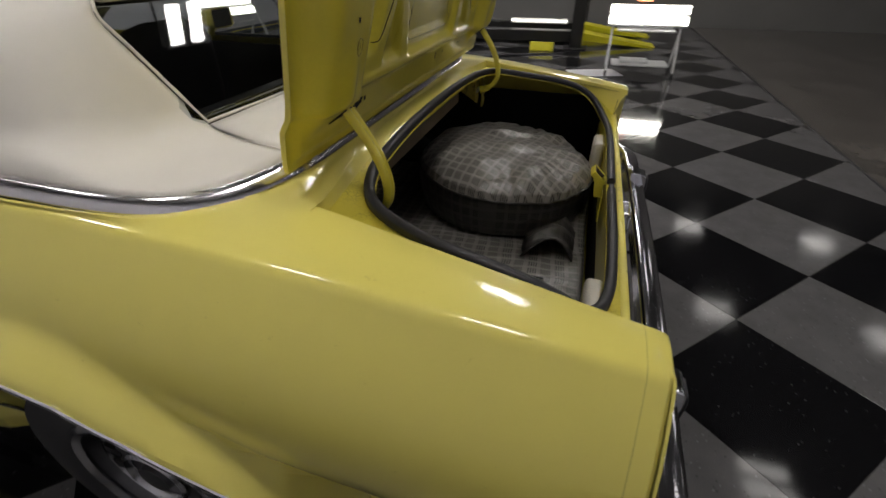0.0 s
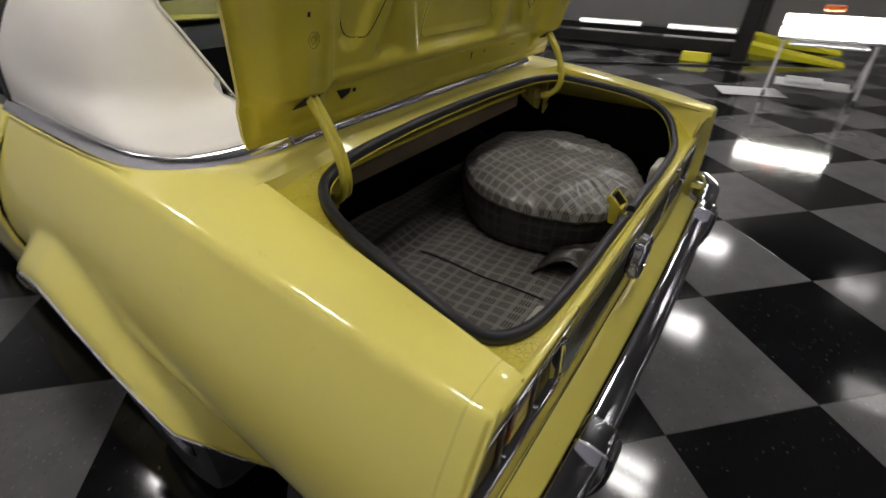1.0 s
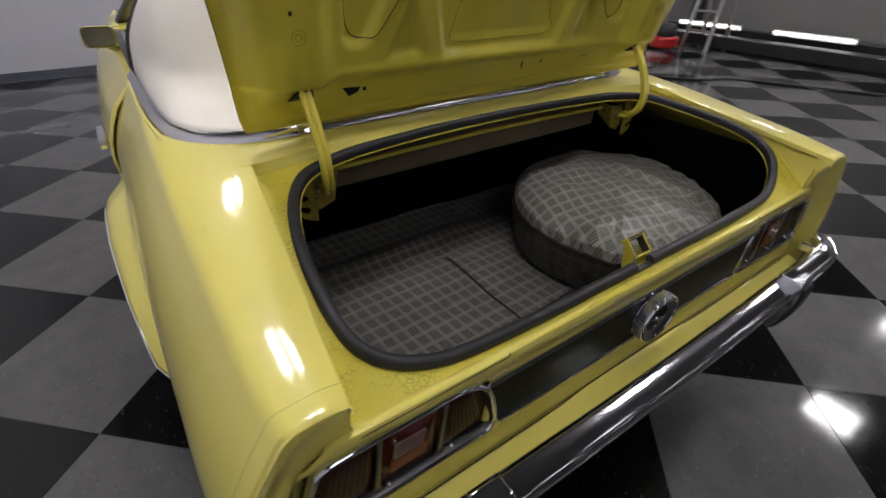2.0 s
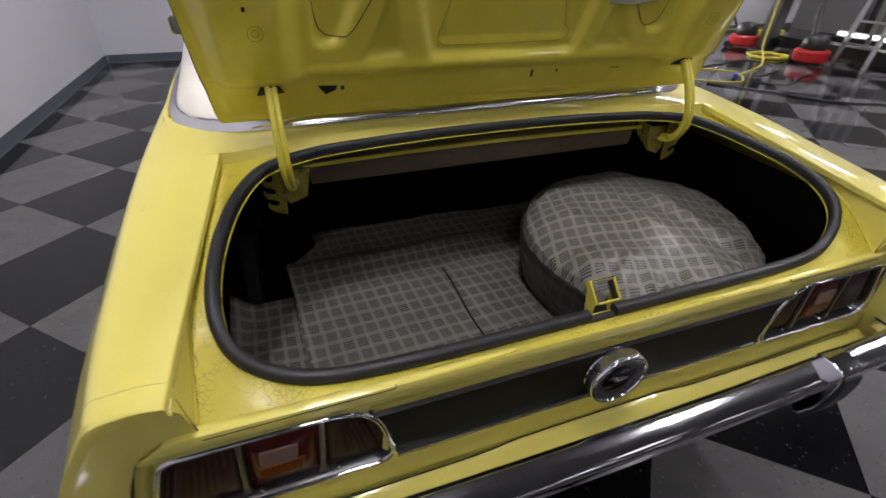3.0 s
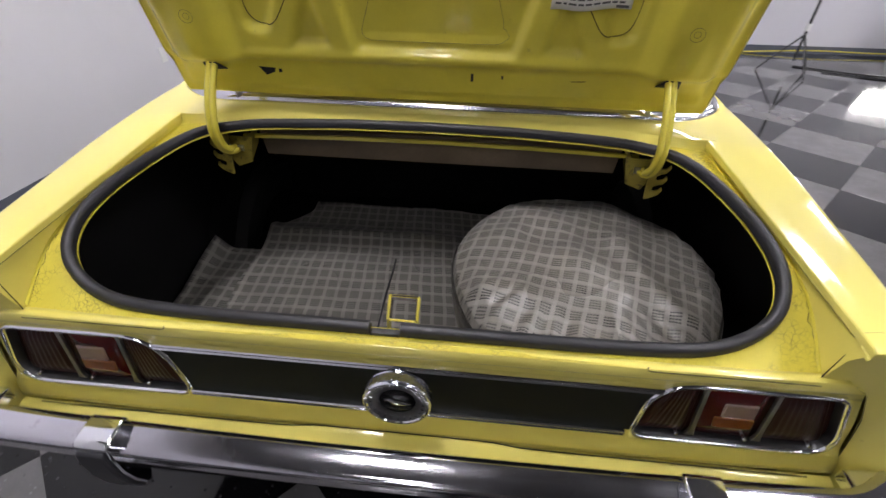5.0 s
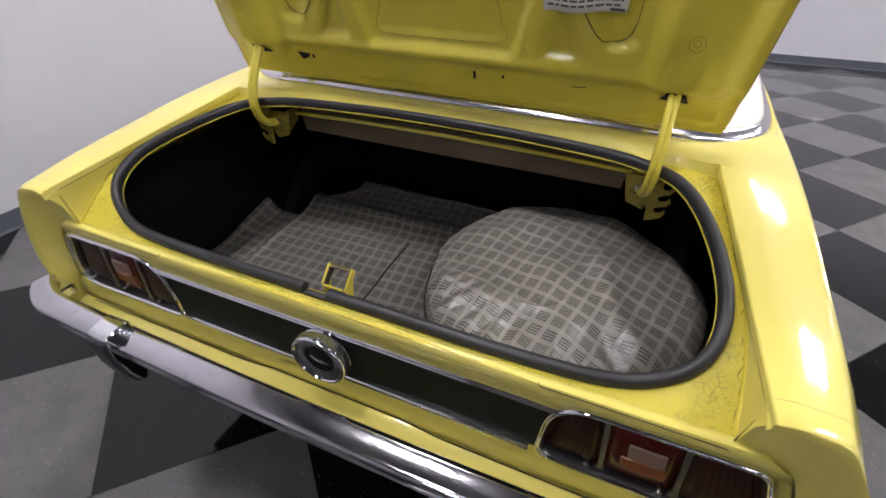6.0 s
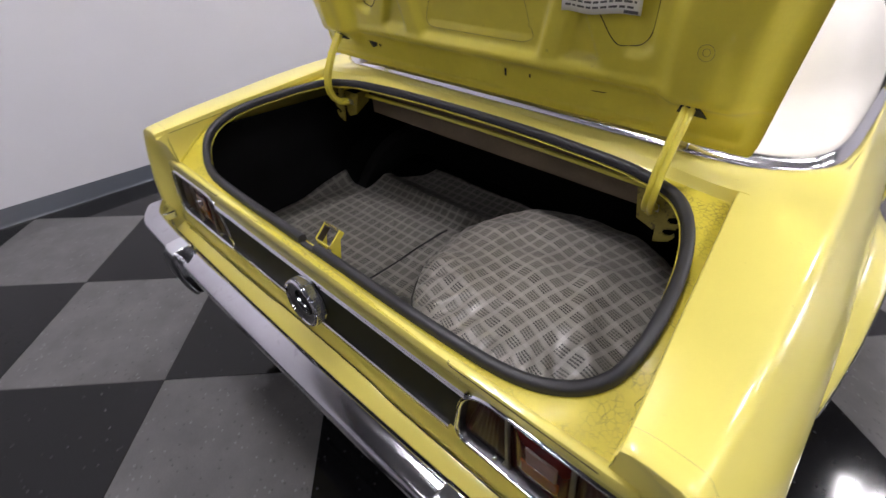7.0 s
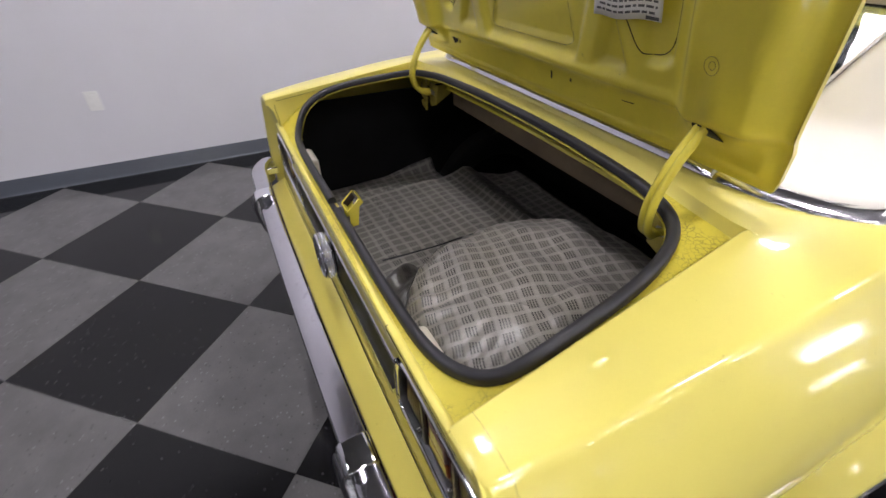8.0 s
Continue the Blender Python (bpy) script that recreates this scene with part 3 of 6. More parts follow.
def quarter_panel(s):
    ys = [0.030, 0.036, 0.062] + [0.05 + 0.03 * i for i in range(14)] + [0.48, 0.49, 0.50, 0.51, 0.53, 0.563] + [0.58 + 0.025 * i for i in range(30)] + [1.318, 1.326, 1.332]
    ys = sorted(y for y in ys if y <= 1.332)
    rows = []
    for y in ys:
        xc, zc = crease(y)
        xi, zi = flat_inner(y)
        xw, zw = wall_foot(min(y, 0.563)) if y <= 0.563 else (xi - 0.004, zi - 0.012)
        row = [(xw, y, zw), (min(xw + 0.001, xi + 0.002) if y <= 0.563 else xi - 0.003, y, zi - 0.0135 if y <= 0.563 else zi - 0.011), (xi - 0.0012, y, zi - 0.0125 if y <= 0.563 else zi - 0.010), (xi - 0.0004, y, zi - 0.0022), (xi + 0.0016, y, zi - 0.0003), (xi + 0.006, y, zi)]
        row += [(xi + (xc - xi) * k, y, zi + (zc - zi) * k + 0.004 * math.sin(math.pi * k)) for k in (0.2, 0.4)]
        a, b = V((xc - min(0.013, 0.55 * (xc - xi)), y, zc + 0.0008)), V((side_x(y, zc - 0.016), y, zc - 0.016))
        row += [tuple(a * (1 - q) ** 2 + V((xc + 0.001, y, zc + 0.001)) * (2 * q * (1 - q)) + b * q * q) for q in (0, 0.2, 0.4, 0.55, 0.7, 0.85, 1.0)]
        zl = side_low(y)
        for i in range(1, 23):
            z = zc - 0.016 + (zl - zc + 0.016) * i / 22
            row.append((flared_x(y, z), y, z))
        xl = row[-1][0]
        row += [(xl - 0.004, y, zl - 0.004), (xl - 0.03, y, zl - 0.002)]
        if y < 0.032:
            row = [(x - 0.004 * (x > 0.7), y, z - 0.003) for x, y, z in row]
        rows.append(row)
    bm = fresh()
    grid(bm, rows, mirror=s)
    ob = part("quarter_panel", finish(bm), YELLOW, car, sharp=32)
    # joint between the panel and its end cap
    bm = fresh()
    sweep(bm, [(s * x, y, z - 0.0001) for x, y, z in rows[ys.index(0.062)][4:24]], circle(0.00025, 5), up=(0, 1, 0))
    part("joint", finish(bm), HOLE, ob)
    # gap under the turned-down edge of the panel, wider towards the tail
    bm = fresh()
    ly = [0.064 + 0.02 * i for i in range(14)]
    sweep(bm, [(s * (flat_inner(y)[0] - 0.0006), y, flat_inner(y)[1] - 0.0132) for y in ly], circle(0.0008, 6), scale=[interp(y, [0.06, 0.16, 0.33], [1.0, 0.6, 0.2]) for y in ly])
    part("edge_gap", finish(bm), HOLE, ob)
    # chrome edge of the wheel opening
    lip = [(s * (flared_x(y, side_low(y)) + 0.001), y, side_low(y) - 0.002) for y in [0.50 + 0.02 * i for i in range(42)]]
    bm = fresh()
    sweep(bm, lip, circle(0.006, 8, 0.7), up=(1, 0, 0))
    part("wheel_arch_trim", finish(bm), CHROME, ob, "narrow chrome strip round the wheel opening")
    # end cap with its cove round the tail lamp
    outer = [(0.667, 0.046, 0.886), (0.70, 0.038, 0.886), (0.742, 0.028, 0.882), (0.765, 0.026, 0.855), (0.80, 0.025, 0.80), (0.822, 0.024, 0.75), (0.838, 0.022, 0.70),
             (0.846, 0.021, 0.645), (0.846, 0.021, 0.58), (0.840, 0.022, 0.53), (0.834, 0.024, 0.48), (0.826, 0.03, 0.45)]
    inner = [(0.662, 0.060, 0.795), (0.682, 0.060, 0.788), (0.706, 0.060, 0.781), (0.724, 0.060, 0.774), (0.742, 0.060, 0.762), (0.757, 0.060, 0.73), (0.769, 0.060, 0.70),
             (0.779, 0.060, 0.656), (0.789, 0.058, 0.60), (0.796, 0.056, 0.55), (0.796, 0.06, 0.50), (0.795, 0.06, 0.46)]
    a, b = catmull(outer, 4), catmull(inner, 4)
    rows = []
    for k, d in ((0.0, 0.004), (0.0, 0.0), (0.10, -0.004), (0.22, -0.002), (0.45, 0.004), (0.75, 0.004), (1.0, 0.0)):
        rows.append([(p + (q - p) * k) + V((0, d, 0)) for p, q in zip(a, b)])
    bm = fresh()
    grid(bm, rows, mirror=s)
    part("fender_extension", finish(bm), YELLOW, ob, sharp=50)
    return ob


for s in (-1, 1):
    quarter_panel(s)

# ring of sheet metal round the trunk opening
SEAL = [(0.0, 0.066, 0.797), (0.15, 0.066, 0.797), (0.30, 0.066, 0.797), (0.45, 0.071, 0.798), (0.53, 0.084, 0.803), (0.588, 0.106, 0.820), (0.622, 0.132, 0.845), (0.637, 0.168, 0.871),
        (0.641, 0.22, 0.893), (0.637, 0.29, 0.908), (0.627, 0.36, 0.917), (0.609, 0.43, 0.926), (0.583, 0.488, 0.935), (0.545, 0.531, 0.943), (0.48, 0.562, 0.947), (0.40, 0.580, 0.950),
        (0.2, 0.596, 0.953), (0.0, 0.600, 0.954)]
RING_OUT = [(0.0, 0.050, 0.794), (0.15, 0.050, 0.794), (0.30, 0.050, 0.793), (0.45, 0.050, 0.790), (0.56, 0.052, 0.788), (0.662, 0.063, 0.789), (0.663, 0.10, 0.820), (0.662, 0.15, 0.859),
            (0.660, 0.22, 0.888), (0.655, 0.30, 0.903), (0.650, 0.40, 0.917), (0.643, 0.47, 0.926), (0.634, 0.53, 0.935), (0.618, 0.566, 0.942), (0.52, 0.578, 0.948), (0.40, 0.593, 0.953),
            (0.2, 0.608, 0.958), (0.0, 0.612, 0.959)]


def inset(p, d, dz):
    """A point moved into the opening, towards its long middle line."""
    core = V((max(-0.38, min(0.38, p[0])), 0.33, p[2]))
    way = core - V(p)
    way.z = 0
    return V(p) + way.normalized() * d + V((0, 0, dz))


half = catmull(SEAL, 4)
ring_half = catmull(RING_OUT, 4)


def both_sides(pts):
    """A closed loop from its right half."""
    return [V(p) for p in pts] + [V((-p[0], p[1], p[2])) for p in reversed(pts[1:-1])]


loop_seal, loop_out = both_sides(half), both_sides(ring_half)
bm = fresh()
rows = [loop_out]
rows.append([inset(p, -0.002, -0.004) for p in loop_seal])
rows.append([inset(p, 0.012, -0.005) for p in loop_seal])
rows.append([inset(p, 0.0225, -0.005) for p in loop_seal])
rows.append([inset(p, 0.0238, -0.0047) for p in loop_seal])
rows.append([inset(p, 0.0245, -0.0058) for p in loop_seal])
rows.append([inset(p, 0.0243, -0.0066) for p in loop_seal])
rows.append([inset(p, 0.0225, -0.0075) for p in loop_seal])
grid(bm, rows, wrap=True)
part("trunk_opening_flange", finish(bm), YELLOW_CRACKED, car, "yellow sheet metal round the trunk opening, paint cracked", sharp=45)

# bead of sealer along the foot of the step
for s in (-1, 1):
    bm = fresh()
    path = [(s * (wall_foot(y)[0] - 0.001), y, wall_foot(y)[1] + 0.0015) for y in [0.07 + 0.02 * i for i in range(25)]]
    sweep(bm, path, circle(0.0028, 6))
    part("sealer_bead", finish(bm), YELLOW_WORN_SHADED, car)
    random.seed(5)
    bm = fresh()
    path = []
    for i in range(60):
        y = 0.085 + 0.44 * i / 59
        path.append((s * (wall_foot(y)[0] - 0.006 + random.uniform(-0.0035, 0.0035)), y, wall_foot(y)[1] + 0.0006))
    sweep(bm, path, circle(0.0006, 4), scale=[random.choice((0.05, 0.1, 0.3, 0.6, 1.0)) for i in path])
    part("sealer_crack", finish(bm), HOLE, car, "dark crack along the sealer")

# weatherstrip, open beside the latch
n = len(loop_seal)
start = min(range(n), key=lambda i: (loop_seal[i] - V((0.0, 0.066, 0.797))).length)
order = [loop_seal[(start + i) % n] for i in range(n)]
centre = [inset(p, 0.013, 0.006) for p in order]
strip = [V((0.001, centre[0].y, centre[0].z))] + [p for p in centre[1:] if not (-0.055 < p.x < 0.0 and p.y < 0.1)] + [V((-0.051, centre[0].y, centre[0].z))]
bm = fresh()
sweep(bm, strip, [(0.0098, -0.008), (0.0102, 0.002), (0.0076, 0.0080), (0.0, 0.0098), (-0.0076, 0.0080), (-0.0102, 0.002), (-0.0098, -0.008)])
part("weatherstrip", finish(bm), RUBBER, car, "black rubber weatherstrip round the trunk opening", sharp=70)

bm = fresh()
box(bm, (-0.0505, 0.070, 0.789), (0.0005, 0.083, 0.7985))
bevel(part("weatherstrip_channel", bm, RUBBER, car, "dark channel between the weatherstrip's ends"), 0.002)

# deck between the trunk opening and the vinyl top
rows = []
foot = catmull(TRIM_FOOT[:7], 4)
back = [p for p in both_sides(ring_half) if p.y > 0.56]
front_edge = sorted([p for p in ring_half if p.y >= 0.566], key=lambda p: p.x)
xs = [0.0, 0.1, 0.2, 0.3, 0.4, 0.48, 0.54, 0.58, 0.60, 0.615, 0.626, 0.642]


def deck_row(k):
    """A row of the deck from the trunk opening (0) over its creased edge (0.3) to the moulding (1)."""
    out = []
    for x in [-v for v in reversed(xs[1:])] + xs:
        ax = abs(x)
        y0 = interp(ax, [p.x for p in front_edge], [p.y for p in front_edge])
        z0 = interp(ax, [p.x for p in front_edge], [p.z for p in front_edge])
        y1 = interp(ax, [p.x for p in foot], [p.y for p in foot]) + 0.012
        z1 = interp(ax, [p.x for p in foot], [p.z for p in foot]) - 0.004
        reach = interp(ax, [0.0, 0.35, 0.50, 0.57, 0.61], [0.026, 0.024, 0.014, 0.006, 0.004])
        z_edge = interp(ax, [0.0, 0.3, 0.5, 0.58, 0.624], [0.972, 0.970, 0.967, 0.966, 0.966])
        if k <= 0.3:
            q = k / 0.3
            y, z = y0 + reach * q, z0 + (z_edge - z0) * q
        else:
            q = (k - 0.3) / 0.7
            y, z = y0 + reach + (y1 - y0 - reach) * q, z_edge + (z1 - z_edge) * q + 0.003 * math.sin(math.pi * q)
        blend = max(0.0, min(1.0, (ax - 0.595) / 0.03)) * (k > 0.29)
        out.append((x, y, z + (flat_inner(y)[1] + 0.0006 - z) * blend))
    return out


bm = fresh()
lip = [V(p) + V((0, -0.006 - 0.006 * (abs(p[0]) > 0.61), -0.004)) for p in deck_row(0)]
grid(bm, [lip] + [deck_row(k) for k in (0, 0.1, 0.2, 0.27, 0.3, 0.33, 0.4, 0.55, 0.7, 0.85, 1.0)])
part("rear_deck", finish(bm), YELLOW, car, sharp=28)
# chrome moulding at the foot of the vinyl top
TRIM = catmull(TRIM_FOOT, 14)
trim_loop = [V((-p.x, p.y, p.z)) for p in reversed(TRIM[1:])] + TRIM
bm = fresh()
rows = []
for i, p in enumerate(trim_loop):
    a, b = trim_loop[max(i - 1, 0)], trim_loop[min(i + 1, len(trim_loop) - 1)]
    t = (b - a).normalized()
    nrm = V((t.y, -t.x, 0)).normalized()
    k = interp(abs(p.x), [0.0, 0.45, 0.60, 0.78], [1.0, 0.95, 0.78, 0.70])
    rows.append([p + nrm * u * k + V((0, 0, w * k)) for u, w in
                 ((-0.004, -0.008), (0.002, -0.003), (0.002, 0.001), (-0.006, 0.0115), (-0.014, 0.0195), (-0.022, 0.0250), (-0.030, 0.0275), (-0.034, 0.024))])
grid(bm, rows)
part("roof_moulding", finish(bm), MOULDING, car, "wide chrome moulding at the foot of the vinyl top", sharp=60)
for s in (-1, 1):
    bm = fresh()
    box(bm, (s * 0.505 - 0.0008, 0.6375, 0.990), (s * 0.505 + 0.0008, 0.668, 1.0130))
    part("moulding_clip", bm, STEEL, car)


# ---- rear face
def panel_profile():
    return [(0.066, 0.793), (0.054, 0.7935), (0.0495, 0.7915), (0.0475, 0.787), (0.0475, 0.772), (0.0495, 0.768), (0.0545, 0.764), (0.057, 0.758), (0.058, 0.748), (0.060, 0.740), (0.061, 0.68), (0.060, 0.620),
            (0.058, 0.606), (0.052, 0.594), (0.046, 0.580), (0.044, 0.560), (0.044, 0.548)]


bm = fresh()
xs2 = [-0.752 + 1.504 * i / 60 for i in range(61)]


def panel_half(z):
    """Half width of the rear panel, out to the joint with the end caps."""
    return interp(z, [0.548, 0.60, 0.656, 0.70, 0.73, 0.762, 0.795], [0.794, 0.788, 0.778, 0.768, 0.756, 0.742, 0.70])


grid(bm, [[(panel_half(z) * x / 0.752, y + 0.004 * (abs(x) / 0.75) ** 4 + 0.040 * (abs(x) < 0.74 and (abs(x) > 0.42 and 0.60 < z < 0.70 or abs(x) > 0.46 and 0.60 < z < 0.747)), z) for x in xs2] for y, z in panel_profile()])
rear_panel = part("rear_panel", finish(bm), YELLOW, car)
solid(rear_panel, 0.004, 1.0)


def seam_z(x):
    """The joint between rear panel and valance, raised over the middle."""
    return 0.540 + 0.012 * (1 / (1 + math.exp(-(0.20 - abs(x)) * 70)))


bm = fresh()
rows = []
for y, dz in ((0.050, -0.002), (0.041, -0.003), (0.034, -0.006), (0.020, -0.012), (0.0, -0.022), (-0.014, -0.030), (-0.020, -0.038), (-0.018, -0.055), (-0.004, -0.075), (0.03, -0.085), (0.10, -0.09)):
    rows.append([(1.06 * x, y, seam_z(x) + dz) for x in xs2])
grid(bm, rows)
part("rear_valance", finish(bm), YELLOW, car)
bm = fresh()
sweep(bm, [(x, 0.0425, seam_z(x) + 0.001) for x in xs2], circle(0.0011, 6))
part("valance_joint", finish(bm), HOLE, car)

# seam under the trunk lip at both corners
for s in (-1, 1):
    bm = fresh()
    sweep(bm, [(s * x, 0.0476, 0.7885) for x in (0.655, 0.60, 0.55, 0.50, 0.45, 0.402)] + [(s * 0.398, 0.0482, 0.7905), (s * 0.398, 0.052, 0.7932)], circle(0.0008, 5))
    part("lip_joint", finish(bm), HOLE, car)
    bm = fresh()
    path = catmull([(s * 0.6700, 0.0515, 0.8895), (s * 0.6665, 0.0560, 0.872), (s * 0.6655, 0.0585, 0.850), (s * 0.6645, 0.0605, 0.825), (s * 0.6630, 0.0620, 0.806), (s * 0.6615, 0.0615, 0.787)], 4)
    sweep(bm, path, circle(0.0014, 6), up=(1, 0, 0), scale=[interp(i / (len(path) - 1), [0, 0.15, 0.55, 0.8, 1.0], [0.9, 1.25, 0.8, 0.55, 1.0]) for i in range(len(path))])
    part("corner_joint", finish(bm), HOLE, car, "dark open joint at the fender corner")

# joint between the rear panel and its end caps
for s in (-1, 1):
    bm = fresh()
    path = [(s * (panel_half(z) + 0.001), 0.058, z) for z in (0.762, 0.745, 0.73, 0.70, 0.68, 0.656, 0.63, 0.60, 0.575, 0.552)]
    sweep(bm, path, circle(0.0008, 6), up=(0, 1, 0), scale=[0.4, 0.5, 0.6, 0.8, 0.9, 0.9, 0.9, 0.9, 1.0, 1.1])
    part("panel_joint", finish(bm), HOLE, car)

def round_outline(corners, n=6):
    """(x, z, radius) corners to a rounded outline."""
    out = []
    m = len(corners)
    for i, (x, z, r) in enumerate(corners):
        p, a, b = V((x, z)), V(corners[i - 1][:2]), V(corners[(i + 1) % m][:2])
        da, db = (a - p).normalized(), (b - p).normalized()
        half_angle = da.angle(db) / 2
        cut = min(r / math.tan(half_angle), 0.48 * (a - p).length, 0.48 * (b - p).length)
        p0, p1 = p + da * cut, p + db * cut
        for k in range(n + 1):
            t = k / n
            out.append(tuple((1 - t) ** 2 * p0 + 2 * t * (1 - t) * p + t * t * p1))
    return out


def lamp_outline(s):
    return round_outline([(0.719, 0.757, 0.030), (0.429 - 0.004 * s, 0.758, 0.085), (0.409 + 0.006 * s, 0.603, 0.030), (0.772, 0.601, 0.050)], 8)


# centre applique with bright strips, shaped to the inner ends of the lamps
bm = fresh()
ends = {s: sorted([(x, z) for x, z in lamp_outline(s) if x < 0.50 and 0.616 < z < 0.7425], key=lambda p: p[1]) for s in (-1, 1)}
prism(bm, [(x - 0.002, z) for x, z in ends[1]] + [(-x + 0.002, z) for x, z in reversed(ends[-1])], "y", 0.0525, 0.0575)
part("black_applique", finish(bm), BLACK_PANEL, car, "black textured panel between the tail lamps")
for z0, z1, x1 in ((0.736, 0.748, 0.436), (0.612, 0.624, 0.404)):
    bm = fresh()
    sweep(bm, [(-x1, 0.050, (z0 + z1) / 2), (x1, 0.050, (z0 + z1) / 2)],
          [(-0.006, -0.007), (0.004, -0.007), (0.006, -0.004), (0.004, -0.0006), (0.0045, 0.001), (0.006, 0.004), (0.004, 0.007), (-0.006, 0.007)])
    part("bright_strip", finish(bm), CHROME, car, "narrow double chrome strip")


def offset_outline(outline, d):
    """An outline, anticlockwise, moved inwards by d(x, z)."""
    out, m = [], len(outline)
    for i, p in enumerate(outline):
        a, b = V(outline[i - 1]), V(outline[(i + 1) % m])
        t = (b - a).normalized()
        out.append(V(p) + V((-t.y, t.x)) * d(*p))
    return out


def tail_lamp(s):
    lamp = new("tail_lamp")
    lamp.parent = car
    tagged(lamp, "dark red three-section tail lamp sunk in a chrome bezel")
    outline = lamp_outline(s)

    def ring(d, y, low=0.0):
        """The outline inset by d, and by more along its foot and outer end, at a depth."""
        return [(p.x, y, p.y) for p in offset_outline(outline, lambda x, z: d + low * max(smooth((0.640 - z) / 0.03), 0.7 * smooth((x - 0.70) / 0.04)))]

    bm = fresh()
    grid(bm, [ring(-0.0045, 0.064), ring(-0.0045, 0.0535), ring(-0.0025, 0.0490), ring(0.0005, 0.0475), ring(0.0035, 0.0490), ring(0.0050, 0.0530)], wrap=True, mirror=s)
    part("bezel", finish(bm), CHROME, lamp, "polished chrome bezel", sharp=60)
    bm = fresh()
    grid(bm, [ring(0.0050, 0.0530), ring(0.0060, 0.0560), ring(0.0064, 0.0640, 0.001), ring(0.0066, 0.0690, 0.0015)], wrap=True, mirror=s)
    part("tray", finish(bm), DULL_STEEL, lamp, "dull bright tray round the lenses", sharp=60)
    bm = fresh()
    prism(bm, [(s * x, z) for x, z in outline], "y", 0.0695, 0.082)
    part("backing", finish(bm), LENS_RED, lamp)

    def lens(name, quad, depth, mat, ribs=0):
        """A bulging lens block: quad gives its x range at the foot and at the top; ribbed where asked."""
        (x0, x1, z0), (x2, x3, z1) = quad
        bm = fresh()
        nu, nv = max(10, ribs * 4), 8
        rows = []
        for i in range(nu + 1):
            k = i / nu
            row = []
            for j in range(nv + 1):
                q = j / nv
                xa, xb = x0 + (x2 - x0) * q, x1 + (x3 - x1) * q
                bulge = min(1.0, 6 * min(k, 1 - k)) ** 0.5 * min(1.0, 5 * min(q, 1 - q)) ** 0.5
                rib = (0.5 - 0.5 * math.cos(2 * math.pi * k * ribs)) * 0.0011 if ribs else 0.0
                row.append((xa + (xb - xa) * k, 0.0695 - (0.0695 - depth + 0.002 * math.sin(math.pi * k)) * bulge - rib * (0.1 < q < 0.9), z0 + (z1 - z0) * q))
            rows.append(row)
        grid(bm, rows, mirror=s)
        part(name, finish(bm), mat, lamp, sharp=60)

    lens("outer_lens", ((0.754, 0.643, 0.6105), (0.706, 0.630, 0.748)), 0.0625, LENS_RED, 9)
    lens("centre_lens", ((0.633, 0.528, 0.6105), (0.619, 0.515, 0.750)), 0.0600, LENS_RED_BRIGHT)
    lens("inner_lens", ((0.518, 0.424, 0.6105), (0.504, 0.458, 0.747)), 0.0625, LENS_RED, 9)
    bm = fresh()
    prism(bm, [(s * a, b) for a, b in ((0.604, 0.712), (0.549, 0.712), (0.554, 0.676), (0.609, 0.676))], "y", 0.0550, 0.064)
    bevel(part("reversing_lens", finish(bm), LENS_WHITE, lamp, "pale reversing lens"), 0.003)
    bm = fresh()
    prism(bm, [(s * a, b) for a, b in ((0.612, 0.675), (0.544, 0.675), (0.549, 0.646), (0.617, 0.646))], "y", 0.0560, 0.064)
    bevel(part("amber_lens", finish(bm), LENS_AMBER, lamp, "amber strip below the reversing lens"), 0.003)
    for xb, xt in ((0.6375, 0.6245), (0.5225, 0.5095)):
        bm = fresh()
        prism(bm, [(s * x, z) for x, z in ((xb - 0.009, 0.613), (xb + 0.009, 0.613), (xb + 0.0042, 0.630), (xt + 0.0036, 0.7515), (xt - 0.0036, 0.7515), (xb - 0.0042, 0.630))], "y", 0.0575, 0.0640)
        bevel(part("divider", finish(bm), DIVIDER_METAL, lamp, "slanted chrome divider with a flared foot"), 0.0012)
    for x in (0.618, 0.500, 0.728):
        bm = fresh()
        lathe(bm, [(0.0, 0.0545), (0.0032, 0.0552), (0.0045, 0.0575), (0.0045, 0.066)], (s * x, 0, 0.6150), "y", 10)
        part("screw", bm, CHROME, lamp)


for s in (-1, 1):
    tail_lamp(s)

# round fuel filler badge
cap = new("fuel_cap")
cap.parent = car
tagged(cap, "round chrome fuel cap with a black centre")
TEETH = 54


def cap_rings(table):
    """Rings of (depth, radius, tooth height) round the cap's axis."""
    return [[V(((r - tooth * (i % 4 > 1)) * math.cos(math.pi * i / (2 * TEETH)), y, 0.686 + (r - tooth * (i % 4 > 1)) * math.sin(math.pi * i / (2 * TEETH)))) for i in range(4 * TEETH)] for y, r, tooth in table]


bm = fresh()
grid(bm, cap_rings([(0.0600, 0.0500, 0), (0.0470, 0.0500, 0), (0.0450, 0.0540, 0), (0.0420, 0.0560, 0), (0.0395, 0.0540, 0), (0.0375, 0.0545, 0)]), wrap=True)
part("barrel", finish(bm), CHROME, cap, "stepped chrome barrel", sharp=30)
bm = fresh()
grid(bm, cap_rings([(0.0375, 0.0545, 0), (0.0368, 0.0590, 0.0022), (0.0215, 0.0590, 0.0022), (0.0205, 0.0570, 0)]), wrap=True)
part("knurled_edge", finish(bm), KNURL, cap, "dull knurled edge", sharp=30)
bm = fresh()
